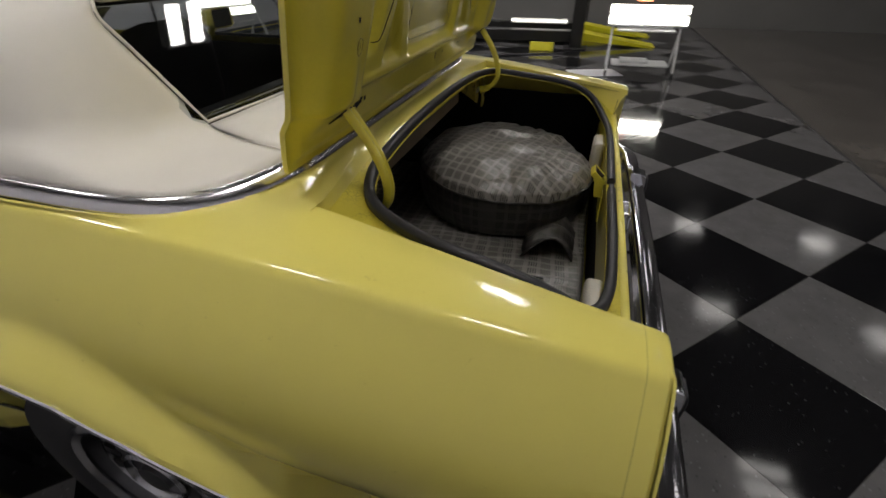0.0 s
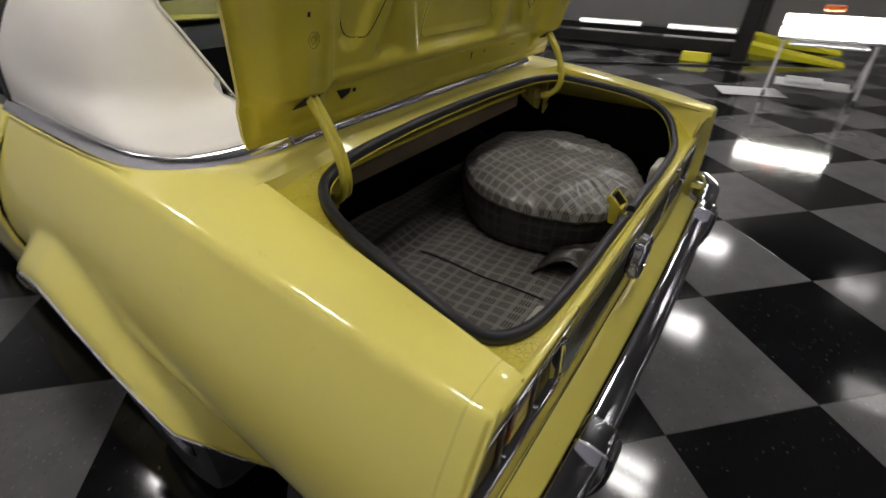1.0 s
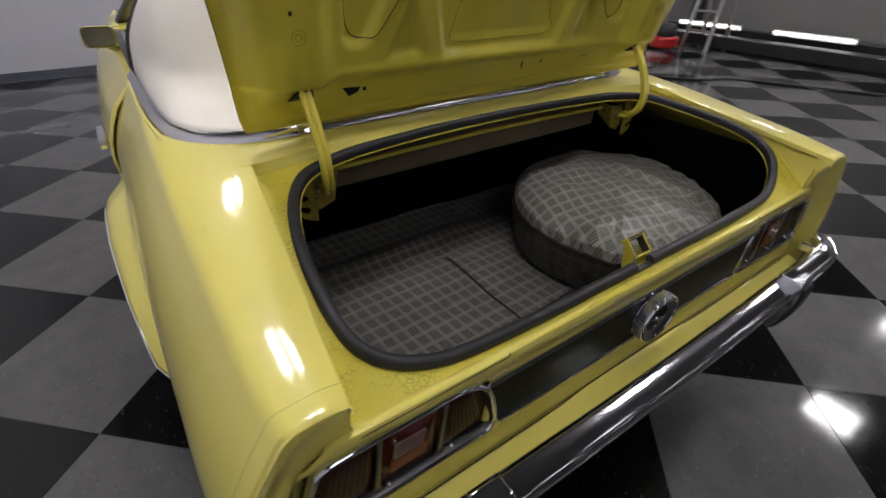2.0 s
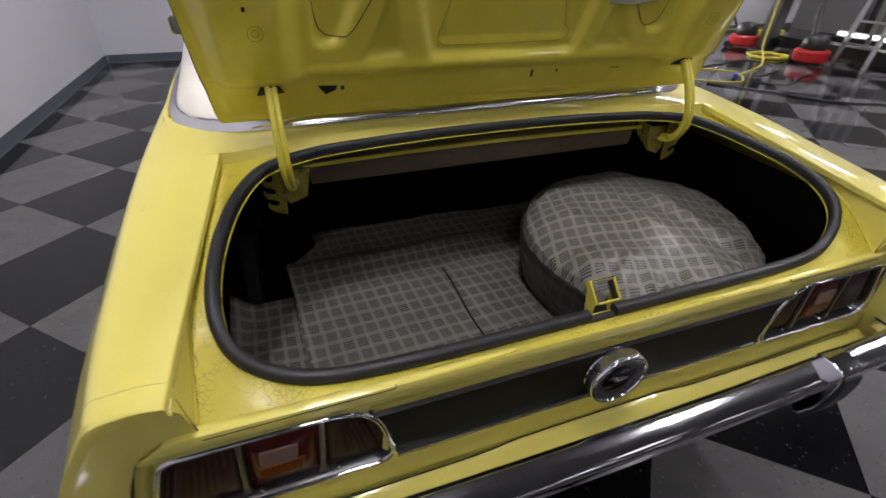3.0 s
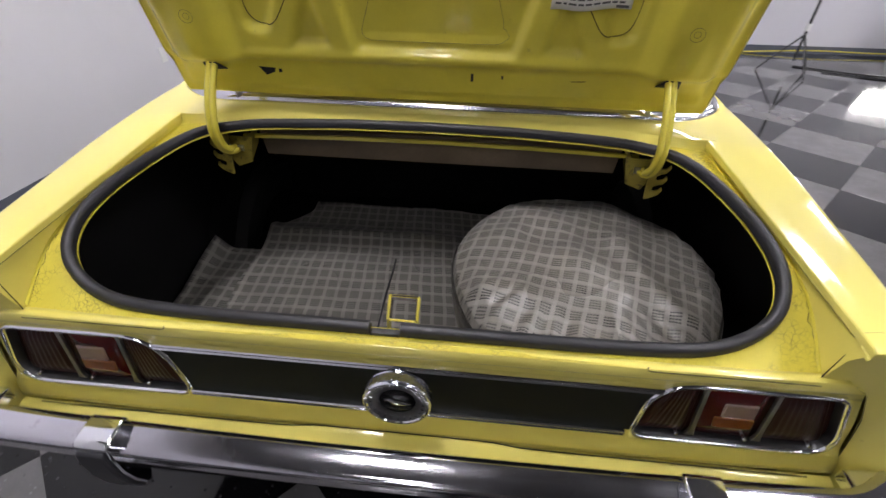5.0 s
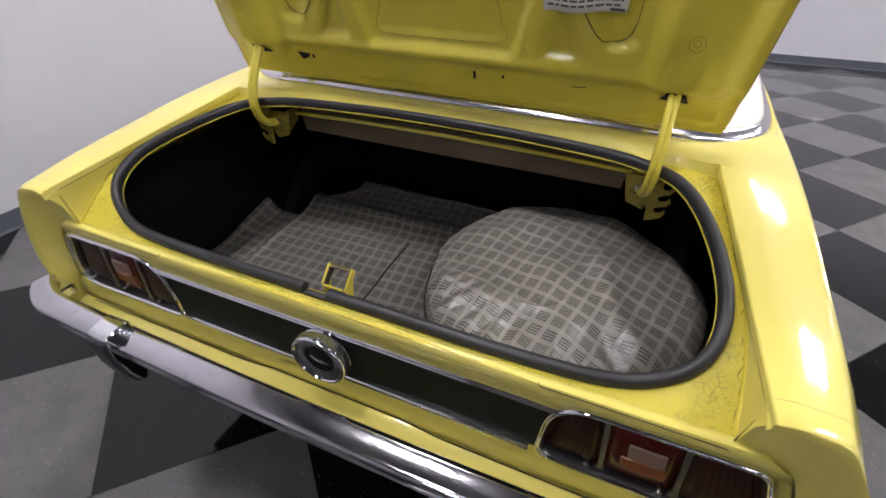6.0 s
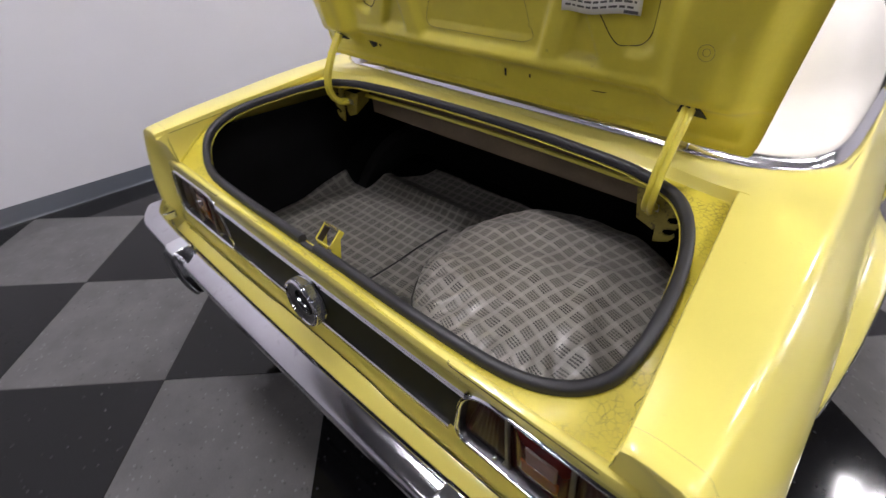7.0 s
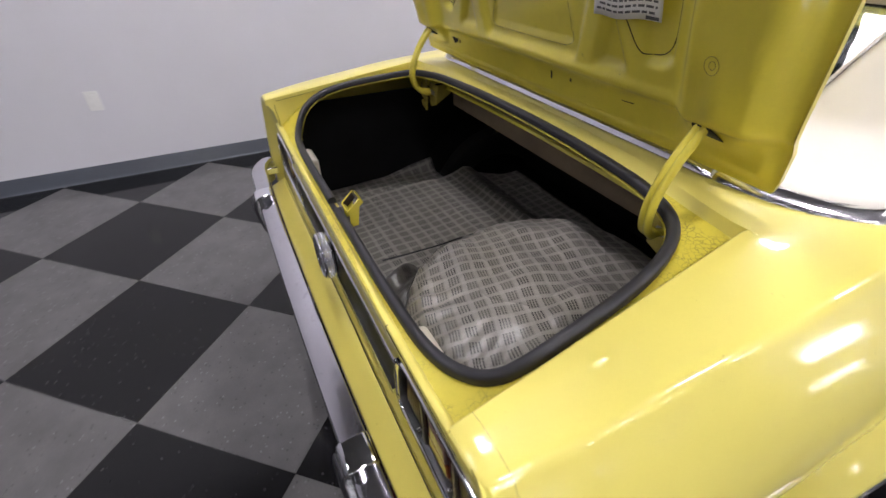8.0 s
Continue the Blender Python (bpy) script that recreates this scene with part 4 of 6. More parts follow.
grid(bm, cap_rings([(0.0205, 0.0570, 0), (0.0180, 0.0588, 0.0), (0.0150, 0.0580, 0), (0.0135, 0.0555, 0), (0.0140, 0.0528, 0), (0.0165, 0.0512, 0)]), wrap=True)
part("ring", finish(bm), CHROME, cap, "chrome ring", sharp=45)
bm = fresh()
grid(bm, cap_rings([(0.0165, 0.0512, 0), (0.0195, 0.0470, 0), (0.0222, 0.0400, 0), (0.0232, 0.0345, 0), (0.0222, 0.0325, 0)]), wrap=True)
part("dish", finish(bm), DULL_STEEL, cap, "dark bright dish", sharp=45)
bm = fresh()
lathe(bm, [(0.0, 0.0205), (0.018, 0.0210), (0.028, 0.0220), (0.0328, 0.0235)], (0, 0, 0.686), "y", 48)
part("centre_disc", finish(bm), GLOSS_BLACK, cap, "glossy black centre disc")
bm = fresh()
for k in range(24):
    a = 2 * math.pi * k / 24
    box(bm, (-0.0011, 0.0172, 0.0435), (0.0011, 0.0215, 0.0485), Matrix.Translation((0, 0, 0.686)) @ Matrix.Rotation(a, 4, "Y"))
part("dial_mark", finish(bm), CHROME, cap)
bm = fresh()
sweep(bm, [(-0.021, 0.0200, 0.6895), (-0.013, 0.0196, 0.6920), (-0.004, 0.0192, 0.6860), (0.006, 0.0192, 0.6855), (0.014, 0.0196, 0.6835), (0.024, 0.0204, 0.6815)], circle(0.0036, 8, 0.7), up=(0, -1, 0), scale=[0.25, 0.9, 1.2, 1.1, 0.7, 0.2])
part("badge", finish(bm), CHROME, cap, "small plain chrome badge")


# ---- bumper
def bumper_y(x):
    a = abs(x)
    return -0.030 + 0.010 * (a / 0.7) ** 2 + (0.0 if a < 0.74 else 4.0 * (a - 0.74) ** 2 + 0.1 * (a - 0.74))


BUMPER_PROF = [(-0.004, -0.006), (-0.001, 0.000), (0.004, 0.0025), (0.013, 0.0022), (0.028, -0.0018), (0.043, -0.0072), (0.0490, -0.0105), (0.0520, -0.0150), (0.0530, -0.0215), (0.0520, -0.0290), (0.0500, -0.0370), (0.0505, -0.0420),
               (0.0490, -0.0480), (0.0430, -0.0620), (0.034, -0.078), (0.020, -0.090), (0.008, -0.094), (0.004, -0.088), (0.004, -0.02)]
bm = fresh()
rows = []
bx = [-0.822 + 1.644 * i / 80 for i in range(81)]
for x in bx:
    d = (bumper_y(x + 0.002) - bumper_y(x - 0.002)) / 0.004
    nrm = V((d, -1, 0)).normalized()
    rows.append([V((x, bumper_y(x), 0.622)) + nrm * u + V((0, 0, w)) for u, w in BUMPER_PROF])
grid(bm, rows, wrap=True)
bumper = part("rear_bumper", finish(bm), BUMPER_CHROME, car, "chrome rear bumper, lightly pitted", sharp=50)
GUARD_X = 0.503
for s in (-1, 1):
    bm = fresh()
    prism(bm, [(-0.026, 0.618), (-0.028, 0.6395), (-0.034, 0.6425), (-0.058, 0.6425), (-0.079, 0.6385), (-0.0865, 0.6300), (-0.0890, 0.6000), (-0.0870, 0.5600), (-0.0790, 0.5180), (-0.0665, 0.4840), (-0.0540, 0.4760), (-0.0440, 0.4980), (-0.0420, 0.6000)],
          "x", s * GUARD_X - 0.031, s * GUARD_X + 0.031)
    bevel(part("bumper_guard", finish(bm), CHROME, bumper, "chrome bumper guard with bevelled edges", sharp=25), 0.0045, 2, 25)
    bm = fresh()
    prism(bm, [(-0.0870, 0.6270), (-0.0940, 0.6230), (-0.0970, 0.6000), (-0.0945, 0.5550), (-0.0860, 0.5140), (-0.0730, 0.4800), (-0.0620, 0.4710), (-0.0590, 0.4800), (-0.0780, 0.5200), (-0.0865, 0.5600), (-0.0880, 0.6000)],
          "x", s * GUARD_X - 0.025, s * GUARD_X + 0.025)
    bevel(part("rubber_pad", finish(bm), RUBBER, bumper, "black rubber pad on the bumper guard"), 0.004, 2, 25)
    # bracket joint between bumper and fender
    bm = fresh()
    box(bm, (s * 0.80 - 0.03, -0.03, 0.575), (s * 0.80 + 0.03, 0.03, 0.605))
    bevel(part("bumper_bracket", bm, CHROME, bumper), 0.006)

# ---- latch striker
striker = new("latch_striker")
striker.parent = car
tagged(striker, "yellow painted latch striker loop")
bm = fresh()
NEAR_Y, NEAR_Z, FAR_Y, FAR_Z = 0.098, 0.804, 0.128, 0.832
slope = V((0, FAR_Y - NEAR_Y, FAR_Z - NEAR_Z))
outline = round_outline([(-0.024, 0.0, 0.005), (0.026, 0.0, 0.005), (0.026, 1.0, 0.005), (-0.024, 1.0, 0.005)], 3)
rim = [V((x, NEAR_Y, NEAR_Z)) + slope * k for x, k in outline]
sweep(bm, rim, [(-0.0017, -0.010), (0.0017, -0.010), (0.0020, 0.0045), (0.0, 0.0055), (-0.0020, 0.0045)], up=(0, -0.68, 0.73), closed=True)
part("loop", finish(bm), YELLOW_WORN_SHADED, striker, sharp=30)
bm = fresh()
sweep(bm, [p + (V((0.001, 0.113, 0.818)) - p) * 0.13 + V((0, 0.001, -0.005)) for p in rim], [(-0.0008, -0.009), (0.0008, -0.009), (0.0008, 0.0075), (-0.0008, 0.0075)], up=(0, -0.68, 0.73), closed=True)
part("dark_lining", finish(bm), DARK_BROWN_METAL, striker, "dark brown lining inside the loop", sharp=30)
random.seed(11)
for a, b in ((0, 3), (5, 8), (9, 13)):
    bm = fresh()
    chip = [rim[i % len(rim)] + V((random.uniform(-0.001, 0.001), -0.0036, 0.0040)) for i in range(a, b)]
    sweep(bm, chip, circle(0.0016, 5), up=(0, -0.68, 0.73), scale=[random.uniform(0.4, 1.2) for _ in chip])
    part("paint_chip", finish(bm), DARK_BROWN_METAL, striker, "chipped dark edge")
for x0 in (-0.0262, 0.0240):
    bm = fresh()
    prism(bm, [(NEAR_Y + 0.001, 0.765), (FAR_Y - 0.010, 0.765), (FAR_Y - 0.001, FAR_Z - 0.003), (NEAR_Y + 0.001, NEAR_Z - 0.003)], "x", x0, x0 + 0.0022)
    part("side_plate", finish(bm), YELLOW_WORN_SHADED, striker)
bm = fresh()
prism(bm, [(-0.045, 0.70), (0.045, 0.70), (0.026, 0.770), (-0.026, 0.770)], "y", NEAR_Y - 0.003, NEAR_Y)
part("back_plate", finish(bm), YELLOW_WORN_SHADED, striker)


# ---- trunk lid, standing open
def lid_point(x, w, h):
    """A place on the lid: x across, w from the hinge edge to the tail edge, h out of its underside."""
    lean = radians(11.0)
    up = V((0, -math.sin(lean), math.cos(lean)))
    out = V((0, -math.cos(lean), -math.sin(lean)))
    return V((x, 0.634, 1.012)) + up * w + out * h


LID_LEN = 0.575


def lid_half(w):
    return interp(w, [0, 0.006, 0.27, 0.50, LID_LEN], [0.610, 0.615, 0.633, 0.647, 0.640])


def pocket(x, w):
    """How far inside one of the sunk fields between the pressed ribs a place of the inner panel lies."""
    ax, top = abs(x), (0.50 - w) / 0.03
    middle = min((w - 0.112) / 0.016, top, (0.178 + 0.25 * (w - 0.112) - 0.10 * max(0.0, 0.142 - w) - ax) / 0.016)
    between = min((w - 0.120) / 0.018, top, (ax - 0.222 - 0.25 * (w - 0.118)) / 0.016, (0.325 - 0.45 * (w - 0.118) - ax) / 0.016)
    side = min((w - 0.148 - 0.9 * max(0.0, abs(ax - 0.372) - 0.024)) / 0.018, top, (ax - 0.372 + 0.45 * (w - 0.118)) / 0.016, (0.416 - ax) / 0.014)
    return max(middle, between, side)


def lid_relief(x, w):
    ax = abs(x)
    edge = min(w - 0.0, LID_LEN - w, lid_half(w) - ax)
    side = smooth((ax - 0.425) / 0.05) * smooth((lid_half(w) - 0.022 - ax) / 0.030)
    h = 0.010 + 0.007 * smooth((edge - 0.016) / 0.008) + 0.013 * smooth((min(w - 0.036, LID_LEN - w) - 0.045) / 0.020)
    inside = smooth((edge - 0.05) / 0.03)
    h += side * (0.030 * smooth((w - 0.035) / 0.07) + 0.010 * smooth((w - 0.10) / 0.15)) * (1 - 0.18 * math.exp(-((lid_half(w) - ax - 0.045) / 0.012) ** 2))
    h -= inside * 0.014 * smooth(pocket(x, w))
    inner = min((w - 0.142) / 0.008, (0.44 - w) / 0.03, (0.156 - 0.30 * max(0.0, w - 0.17) - ax) / 0.008)
    h -= inside * 0.004 * smooth(inner)
    h += inside * 0.004 * math.exp(-((w - 0.104) / 0.008) ** 2) * (1 - side)
    h += inside * 0.010 * math.exp(-((ax - 0.525) / 0.022) ** 2) * smooth((w - 0.09) / 0.03) * smooth((0.24 - w) / 0.1)
    h -= 0.003 * math.exp(-(((ax - 0.508) / 0.010) ** 2 + ((w - 0.192) / 0.010) ** 2)) * inside
    return h


lid = new("trunk_lid")
lid.parent = car
tagged(lid, "yellow trunk lid standing open, pressed inner panel showing")
bm = fresh()
rows = []
NX, NW = 150, 76
for j in range(NW + 1):
    w = LID_LEN * j / NW
    rows.append([lid_point(lid_half(w) * (2 * i / NX - 1), w, lid_relief(lid_half(w) * (2 * i / NX - 1), w)) for i in range(NX + 1)])
grid(bm, rows)
part("inner_panel", finish(bm), YELLOW_WORN_SHADED, lid, "yellow pressed inner panel", sharp=75)
bm = fresh()
rows = []
for j in range(25):
    w = LID_LEN * j / 24
    hw = lid_half(w) + 0.002
    curve_out = 0.012 + 0.010 * math.sin(math.pi * min(1, w / LID_LEN))
    rim = lid_relief(lid_half(w), w)
    row = [lid_point(-hw, w, rim + 0.001)] + [lid_point(hw * (2 * i / 30 - 1), w, -0.004 - curve_out + (rim - 0.004 + curve_out) * abs(2 * i / 30 - 1) ** 5) for i in range(31)] + [lid_point(hw, w, rim + 0.001)]
    rows.append(row)
rows.insert(0, [p + V((0, 0.0, 0.001)) for p in [lid_point(p.x, -0.001, 0.004) for p in rows[0]]])
rows.append([lid_point(p.x, LID_LEN + 0.002, 0.005) for p in rows[-1]])
grid(bm, rows)
part("outer_skin", finish(bm), YELLOW, lid, sharp=60)


def lid_line(points, radius, name, material=HOLE, lift=0.0005):
    bm = fresh()
    sweep(bm, [lid_point(x, w, lid_relief(x, w) + lift) for x, w in points], circle(radius, 5), up=(0, 0, 1))
    return part(name, finish(bm), material, lid)


# dark sealer lines round the pressed pockets
for s in (-1, 1):
    lid_line([(s * v[0], v[1]) for v in catmull([(s * x, w, 0) for x, w in ((0.285, 0.25), (0.313, 0.208), (0.340, 0.174), (0.368, 0.165), (0.392, 0.174), (0.403, 0.20), (0.406, 0.26))], 5) for v in [(abs(v.x), v.y)]], 0.0009, "sealer_line")
lid_line([(v.x, v.y) for v in catmull([(-0.105, 0.30, 0), (-0.146, 0.19, 0), (-0.157, 0.155, 0), (-0.146, 0.141, 0), (-0.11, 0.138, 0), (0.10, 0.138, 0), (0.138, 0.141, 0), (0.156, 0.153, 0), (0.150, 0.166, 0), (0.142, 0.172, 0), (0.140, 0.19, 0), (0.105, 0.30, 0)], 5)], 0.0006, "sealer_line", YELLOW_GRIME_SHADED)
# slots where the hinge arms enter, small holes and marks
for s in (-1, 1):
    bm = fresh()
    pts = [(0.478, 0.070), (0.530, 0.066), (0.520, 0.092), (0.488, 0.094)]
    bm.faces.new([bm.verts.new(lid_point(s * x, w, lid_relief(s * x, w) + 0.003)) for x, w in pts])
    solid(part("hinge_slot", bm, HOLE, lid), 0.002)
for pts in ([(-0.412, 0.070), (-0.372, 0.068), (-0.376, 0.058), (-0.398, 0.050)], [(-0.366, 0.066), (-0.358, 0.066), (-0.358, 0.058), (-0.366, 0.058)],
            [(0.080, 0.074), (0.086, 0.074), (0.086, 0.056), (0.080, 0.056)], [(0.148, 0.072), (0.153, 0.072), (0.153, 0.064), (0.148, 0.064)],
            [(-0.522, 0.235), (-0.516, 0.235), (-0.516, 0.228), (-0.522, 0.228)], [(0.30, 0.066), (0.335, 0.068), (0.33, 0.0655), (0.305, 0.0645)]):
    bm = fresh()
    bm.faces.new([bm.verts.new(lid_point(x, w, lid_relief(x, w) + 0.0012)) for x, w in pts])
    part("hole", bm, HOLE, lid)
for s in (-1, 1):
    for r in (0.013, 0.006):
        bm = fresh()
        ring = [(s * 0.508 + r * math.cos(a), 0.192 + r * math.sin(a)) for a in [math.pi * i / 10 for i in range(20)]]
        sweep(bm, [lid_point(x, w, lid_relief(x, w) + 0.0003) for x, w in ring], circle(0.0005, 5), up=(0, 1, 0.2), closed=True)
        part("grommet", finish(bm), YELLOW_GRIME_SHADED, lid)


# printed sticker under the lid: bars for lines that cannot be read
def sticker_point(x, w, lift=0.0):
    k = (w - 0.215) / 0.12
    return lid_point(x, w + 0.008 * (x - 0.229) / 0.153 + 0.002 * math.sin(x * 60), 0.035 + lift + 0.003 * math.sin(x * 45 + 4 * k) * (1 - k))


bm = fresh()
grid(bm, [[sticker_point(0.229 + 0.153 * i / 16, 0.215 + 0.12 * j / 8) for i in range(17)] for j in range(9)])
sticker = solid(part("sticker", finish(bm), LABEL_WHITE, lid, "white printed instruction sticker, its lower edge wavy"), 0.0005)
bm = fresh()
random.seed(3)


def print_bar(x0, x1, w0, w1):
    bm.faces.new([bm.verts.new(sticker_point(x, w, 0.0008)) for x, w in ((x0, w0), (x1, w0), (x1, w1), (x0, w1))])


for j in range(12):
    w0 = 0.2245 + 0.0088 * j
    x = 0.244 if j % 3 == 1 else 0.237
    end = 0.372 - random.choice((0.0, 0.0, 0.03, 0.05))
    while x < end - 0.004:
        ln = min(random.uniform(0.005, 0.016), end - x)
        print_bar(x, x + ln, w0, w0 + 0.0036)
        x += ln + 0.0035
print_bar(0.352, 0.377, 0.2165, 0.2215)
part("print_bar", bm, LABEL_INK, sticker, "grey bars of print")


# ---- hinges
def hinge(s):
    ob = new("trunk_hinge")
    ob.parent = car
    tagged(ob, "yellow gooseneck trunk hinge arm with notched bracket")
    path = catmull([(s * 0.502, 0.575, 1.100), (s * 0.502, 0.556, 1.075), (s * 0.502, 0.528, 1.035), (s * 0.502, 0.507, 0.99), (s * 0.502, 0.500, 0.952), (s * 0.500, 0.508, 0.918), (s * 0.498, 0.530, 0.897), (s * 0.496, 0.562, 0.888)], 6)
    bm = fresh()
    sweep(bm, path, [(-0.0105, -0.007), (-0.0117, -0.001), (-0.0109, 0.0050), (-0.0077, 0.0075), (-0.0030, 0.0068), (0.0, 0.0035), (0.0030, 0.0068), (0.0077, 0.0075), (0.0109, 0.0050), (0.0117, -0.001), (0.0105, -0.007), (0.0, -0.008)], up=(0, -1, 0.3))
    part("arm", finish(bm), YELLOW_WORN_SHADED, ob, sharp=60)
    bm = fresh()
    hooks = [(0.508, 0.925), (0.538, 0.925), (0.534, 0.904), (0.540, 0.897), (0.550, 0.899), (0.558, 0.908), (0.560, 0.900), (0.553, 0.889), (0.541, 0.884), (0.533, 0.880), (0.532, 0.872), (0.539, 0.868),
             (0.550, 0.871), (0.556, 0.880), (0.559, 0.871), (0.552, 0.860), (0.540, 0.856), (0.531, 0.852), (0.530, 0.844), (0.537, 0.840), (0.547, 0.843), (0.552, 0.850), (0.555, 0.842), (0.547, 0.830), (0.531, 0.822), (0.518, 0.818)]
    prism(bm, [(s * x, z) for x, z in hooks], "y", 0.556, 0.561)
    part("notched_plate", finish(bm), YELLOW_GRIME_SHADED, ob, "bracket plate with three hooks")
    bm = fresh()
    prism(bm, [(s * 0.455, 0.915), (s * 0.522, 0.915), (s * 0.520, 0.850), (s * 0.508, 0.834), (s * 0.470, 0.848)], "y", 0.572, 0.576)
    part("back_plate", finish(bm), YELLOW_GRIME_SHADED, ob, "yellow bracket plate with shade in its colour")
    bm = fresh()
    prism(bm, [(0.576, 0.915), (0.634, 0.915), (0.628, 0.880), (0.576, 0.850)], "x", s * 0.4715 - 0.0012, s * 0.4715 + 0.0012)
    part("side_flange", finish(bm), YELLOW_GRIME_SHADED, ob)
    bm = fresh()
    lathe(bm, [(0.0, -0.018), (0.008, -0.018), (0.008, 0.018), (0.0, 0.018)], (s * 0.500, 0.572, 0.885), "x", 10)
    part("pivot_pin", bm, STEEL, ob)
    return ob


for s in (-1, 1):
    hinge(s)

# ---- inside of the trunk
bm = fresh()
prism(bm, [(-0.465, 0.918), (0.465, 0.918), (0.455, 0.845), (-0.455, 0.845)], "y", 0.634, 0.640)
part("cross_board", finish(bm), FIBREBOARD, car, "brown fibreboard along the trunk's front edge")
bm = fresh()
sweep(bm, [(-0.50, 0.618, 0.900), (-0.25, 0.624, 0.904), (0.0, 0.626, 0.906), (0.25, 0.624, 0.904), (0.50, 0.618, 0.900)], [(-0.006, -0.004), (0.006, -0.004), (0.004, 0.004), (-0.004, 0.004)])
part("cross_rail", finish(bm), YELLOW_WORN_SHADED, car)
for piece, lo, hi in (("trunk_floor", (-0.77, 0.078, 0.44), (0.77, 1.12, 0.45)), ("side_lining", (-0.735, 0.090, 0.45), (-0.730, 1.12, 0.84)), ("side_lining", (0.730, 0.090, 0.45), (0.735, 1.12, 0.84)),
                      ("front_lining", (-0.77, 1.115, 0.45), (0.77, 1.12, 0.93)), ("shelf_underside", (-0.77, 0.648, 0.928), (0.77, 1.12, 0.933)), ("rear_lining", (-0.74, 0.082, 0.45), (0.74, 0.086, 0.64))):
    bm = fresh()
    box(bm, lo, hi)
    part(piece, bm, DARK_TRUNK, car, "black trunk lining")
bm = fresh()
box(bm, (-0.70, 0.082, 0.64), (0.70, 0.086, 0.772))
part("inner_rear_wall", bm, YELLOW_WORN_SHADED, car, "yellow inner face of the rear wall, shade in its colour")
for s in (-1, 1):
    bm = fresh()
    rows = []
    for i in range(13):
        a = math.pi * i / 12
        rows.append([V((s * (0.735 - 0.42 * d), 0.97 - (0.35 - 0.5 * d) * math.cos(a), 0.44 + 0.25 * math.sin(a) * max(0.0, math.cos(math.pi / 2 * d / 0.22)) ** 0.6)) for d in (0.0, 0.04, 0.08, 0.12, 0.15, 0.18, 0.20, 0.215, 0.2199)])
    grid(bm, rows)
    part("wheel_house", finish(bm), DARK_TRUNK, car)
    # plastic back of the tail lamp
    bm = fresh()
    box(bm, (s * 0.45 - 0.055, 0.086, 0.655), (s * 0.45 + 0.055, 0.125, 0.765))
    bevel(part("lamp_housing_back", bm, WHITE_PLASTIC, car, "yellowed plastic back of a tail lamp"), 0.012, 3)

# ---- vinyl top and rear window
def coons(bottom, top, left, right, nu, nv, bulge):
    """A patch between four curves; bulge pushes its middle outwards."""
    def along(c, t):
        f = t * (len(c) - 1)
        i = min(int(f), len(c) - 2)
        return c[i].lerp(c[i + 1], f - i)
    rows = []
    for j in range(nv + 1):
        v = j / nv
        row = []
        for i in range(nu + 1):
            u = i / nu
            p = (along(bottom, u) * (1 - v) + along(top, u) * v + along(left, v) * (1 - u) + along(right, v) * u
                 - (bottom[0] * (1 - u) * (1 - v) + bottom[-1] * u * (1 - v) + top[0] * (1 - u) * v + top[-1] * u * v))
            row.append(p + V(bulge) * (4 * v * (1 - v)) * (4 * u * (1 - u)) ** 0.6)
        rows.append(row)
    return rows


top_foot = [p + V((0, 0.024, 0.022)) for p in TRIM if p.x < 0.56]
side_foot = [p + V((-0.022 * smooth((p.x - 0.50) / 0.12), 0.022 * (1 - smooth((p.x - 0.52) / 0.2)), 0.0245 - 0.006 * smooth((p.x - 0.50) / 0.15))) for p in TRIM if p.x >= 0.525]
WIN_LOW = V((0.425, 0.946, 1.006))
vinyl_top = new("vinyl_top")
vinyl_top.parent = car
tagged(vinyl_top, "cream white vinyl top with a stitched seam")
for s in (-1, 1):
    left = catmull([side_foot[0], (0.492, 0.83, 1.006), WIN_LOW + V((0.010, 0, 0)), (0.456, 0.992, 1.080), (0.480, 1.033, 1.153), (0.493, 1.061, 1.200), (0.486, 1.072, 1.226), (0.458, 1.095, 1.247)], 5)
    right = catmull([side_foot[-1], (0.735, 1.385, 1.10), (0.665, 1.41, 1.20), (0.600, 1.44, 1.250)], 5)
    upper = catmull([left[-1], (0.505, 1.22, 1.257), (0.575, 1.36, 1.256), right[-1]], 5)
    rows = coons(side_foot, upper, left, right, 30, 22, (0.022, -0.012, 0.008))
    bm = fresh()
    grid(bm, rows, mirror=s)
    solid(part("rear_pillar", finish(bm), VINYL, vinyl_top, "cream vinyl rear pillar", sharp=70), 0.006)
    bm = fresh()
    seam = [V((s * p.x, p.y, p.z + 0.0015)) for p in left[:12]]
    sweep(bm, seam, circle(0.0016, 5))
    part("seam", finish(bm), VINYL, vinyl_top)
    bm = fresh()
    sweep(bm, [V((s * p.x, p.y, p.z)) for p in right], circle(0.010, 8))
    part("pillar_edge", finish(bm), BLACK_SATIN, vinyl_top, "dark weatherstrip on the pillar's edge")
# panel below the rear window
low_rows = []
for k in (0, 0.2, 0.4, 0.6, 0.8, 1.0):
    row = []
    for i in range(-12, 13):
        x0, x1 = 0.53 * i / 12, 0.425 * i / 12
        y0 = interp(abs(x0), [p.x for p in top_foot], [p.y for p in top_foot])
        z0 = interp(abs(x0), [p.x for p in top_foot], [p.z for p in top_foot])
        row.append(V((x0 + (x1 - x0) * k, y0 + (0.948 - y0) * k, z0 + (1.004 - z0) * k - 0.001)))
    low_rows.append(row)
bm = fresh()
grid(bm, low_rows)
solid(part("lower_panel", finish(bm), VINYL, vinyl_top, "cream vinyl below the rear window"), 0.01)
# roof over the cabin
bm = fresh()
rows = []
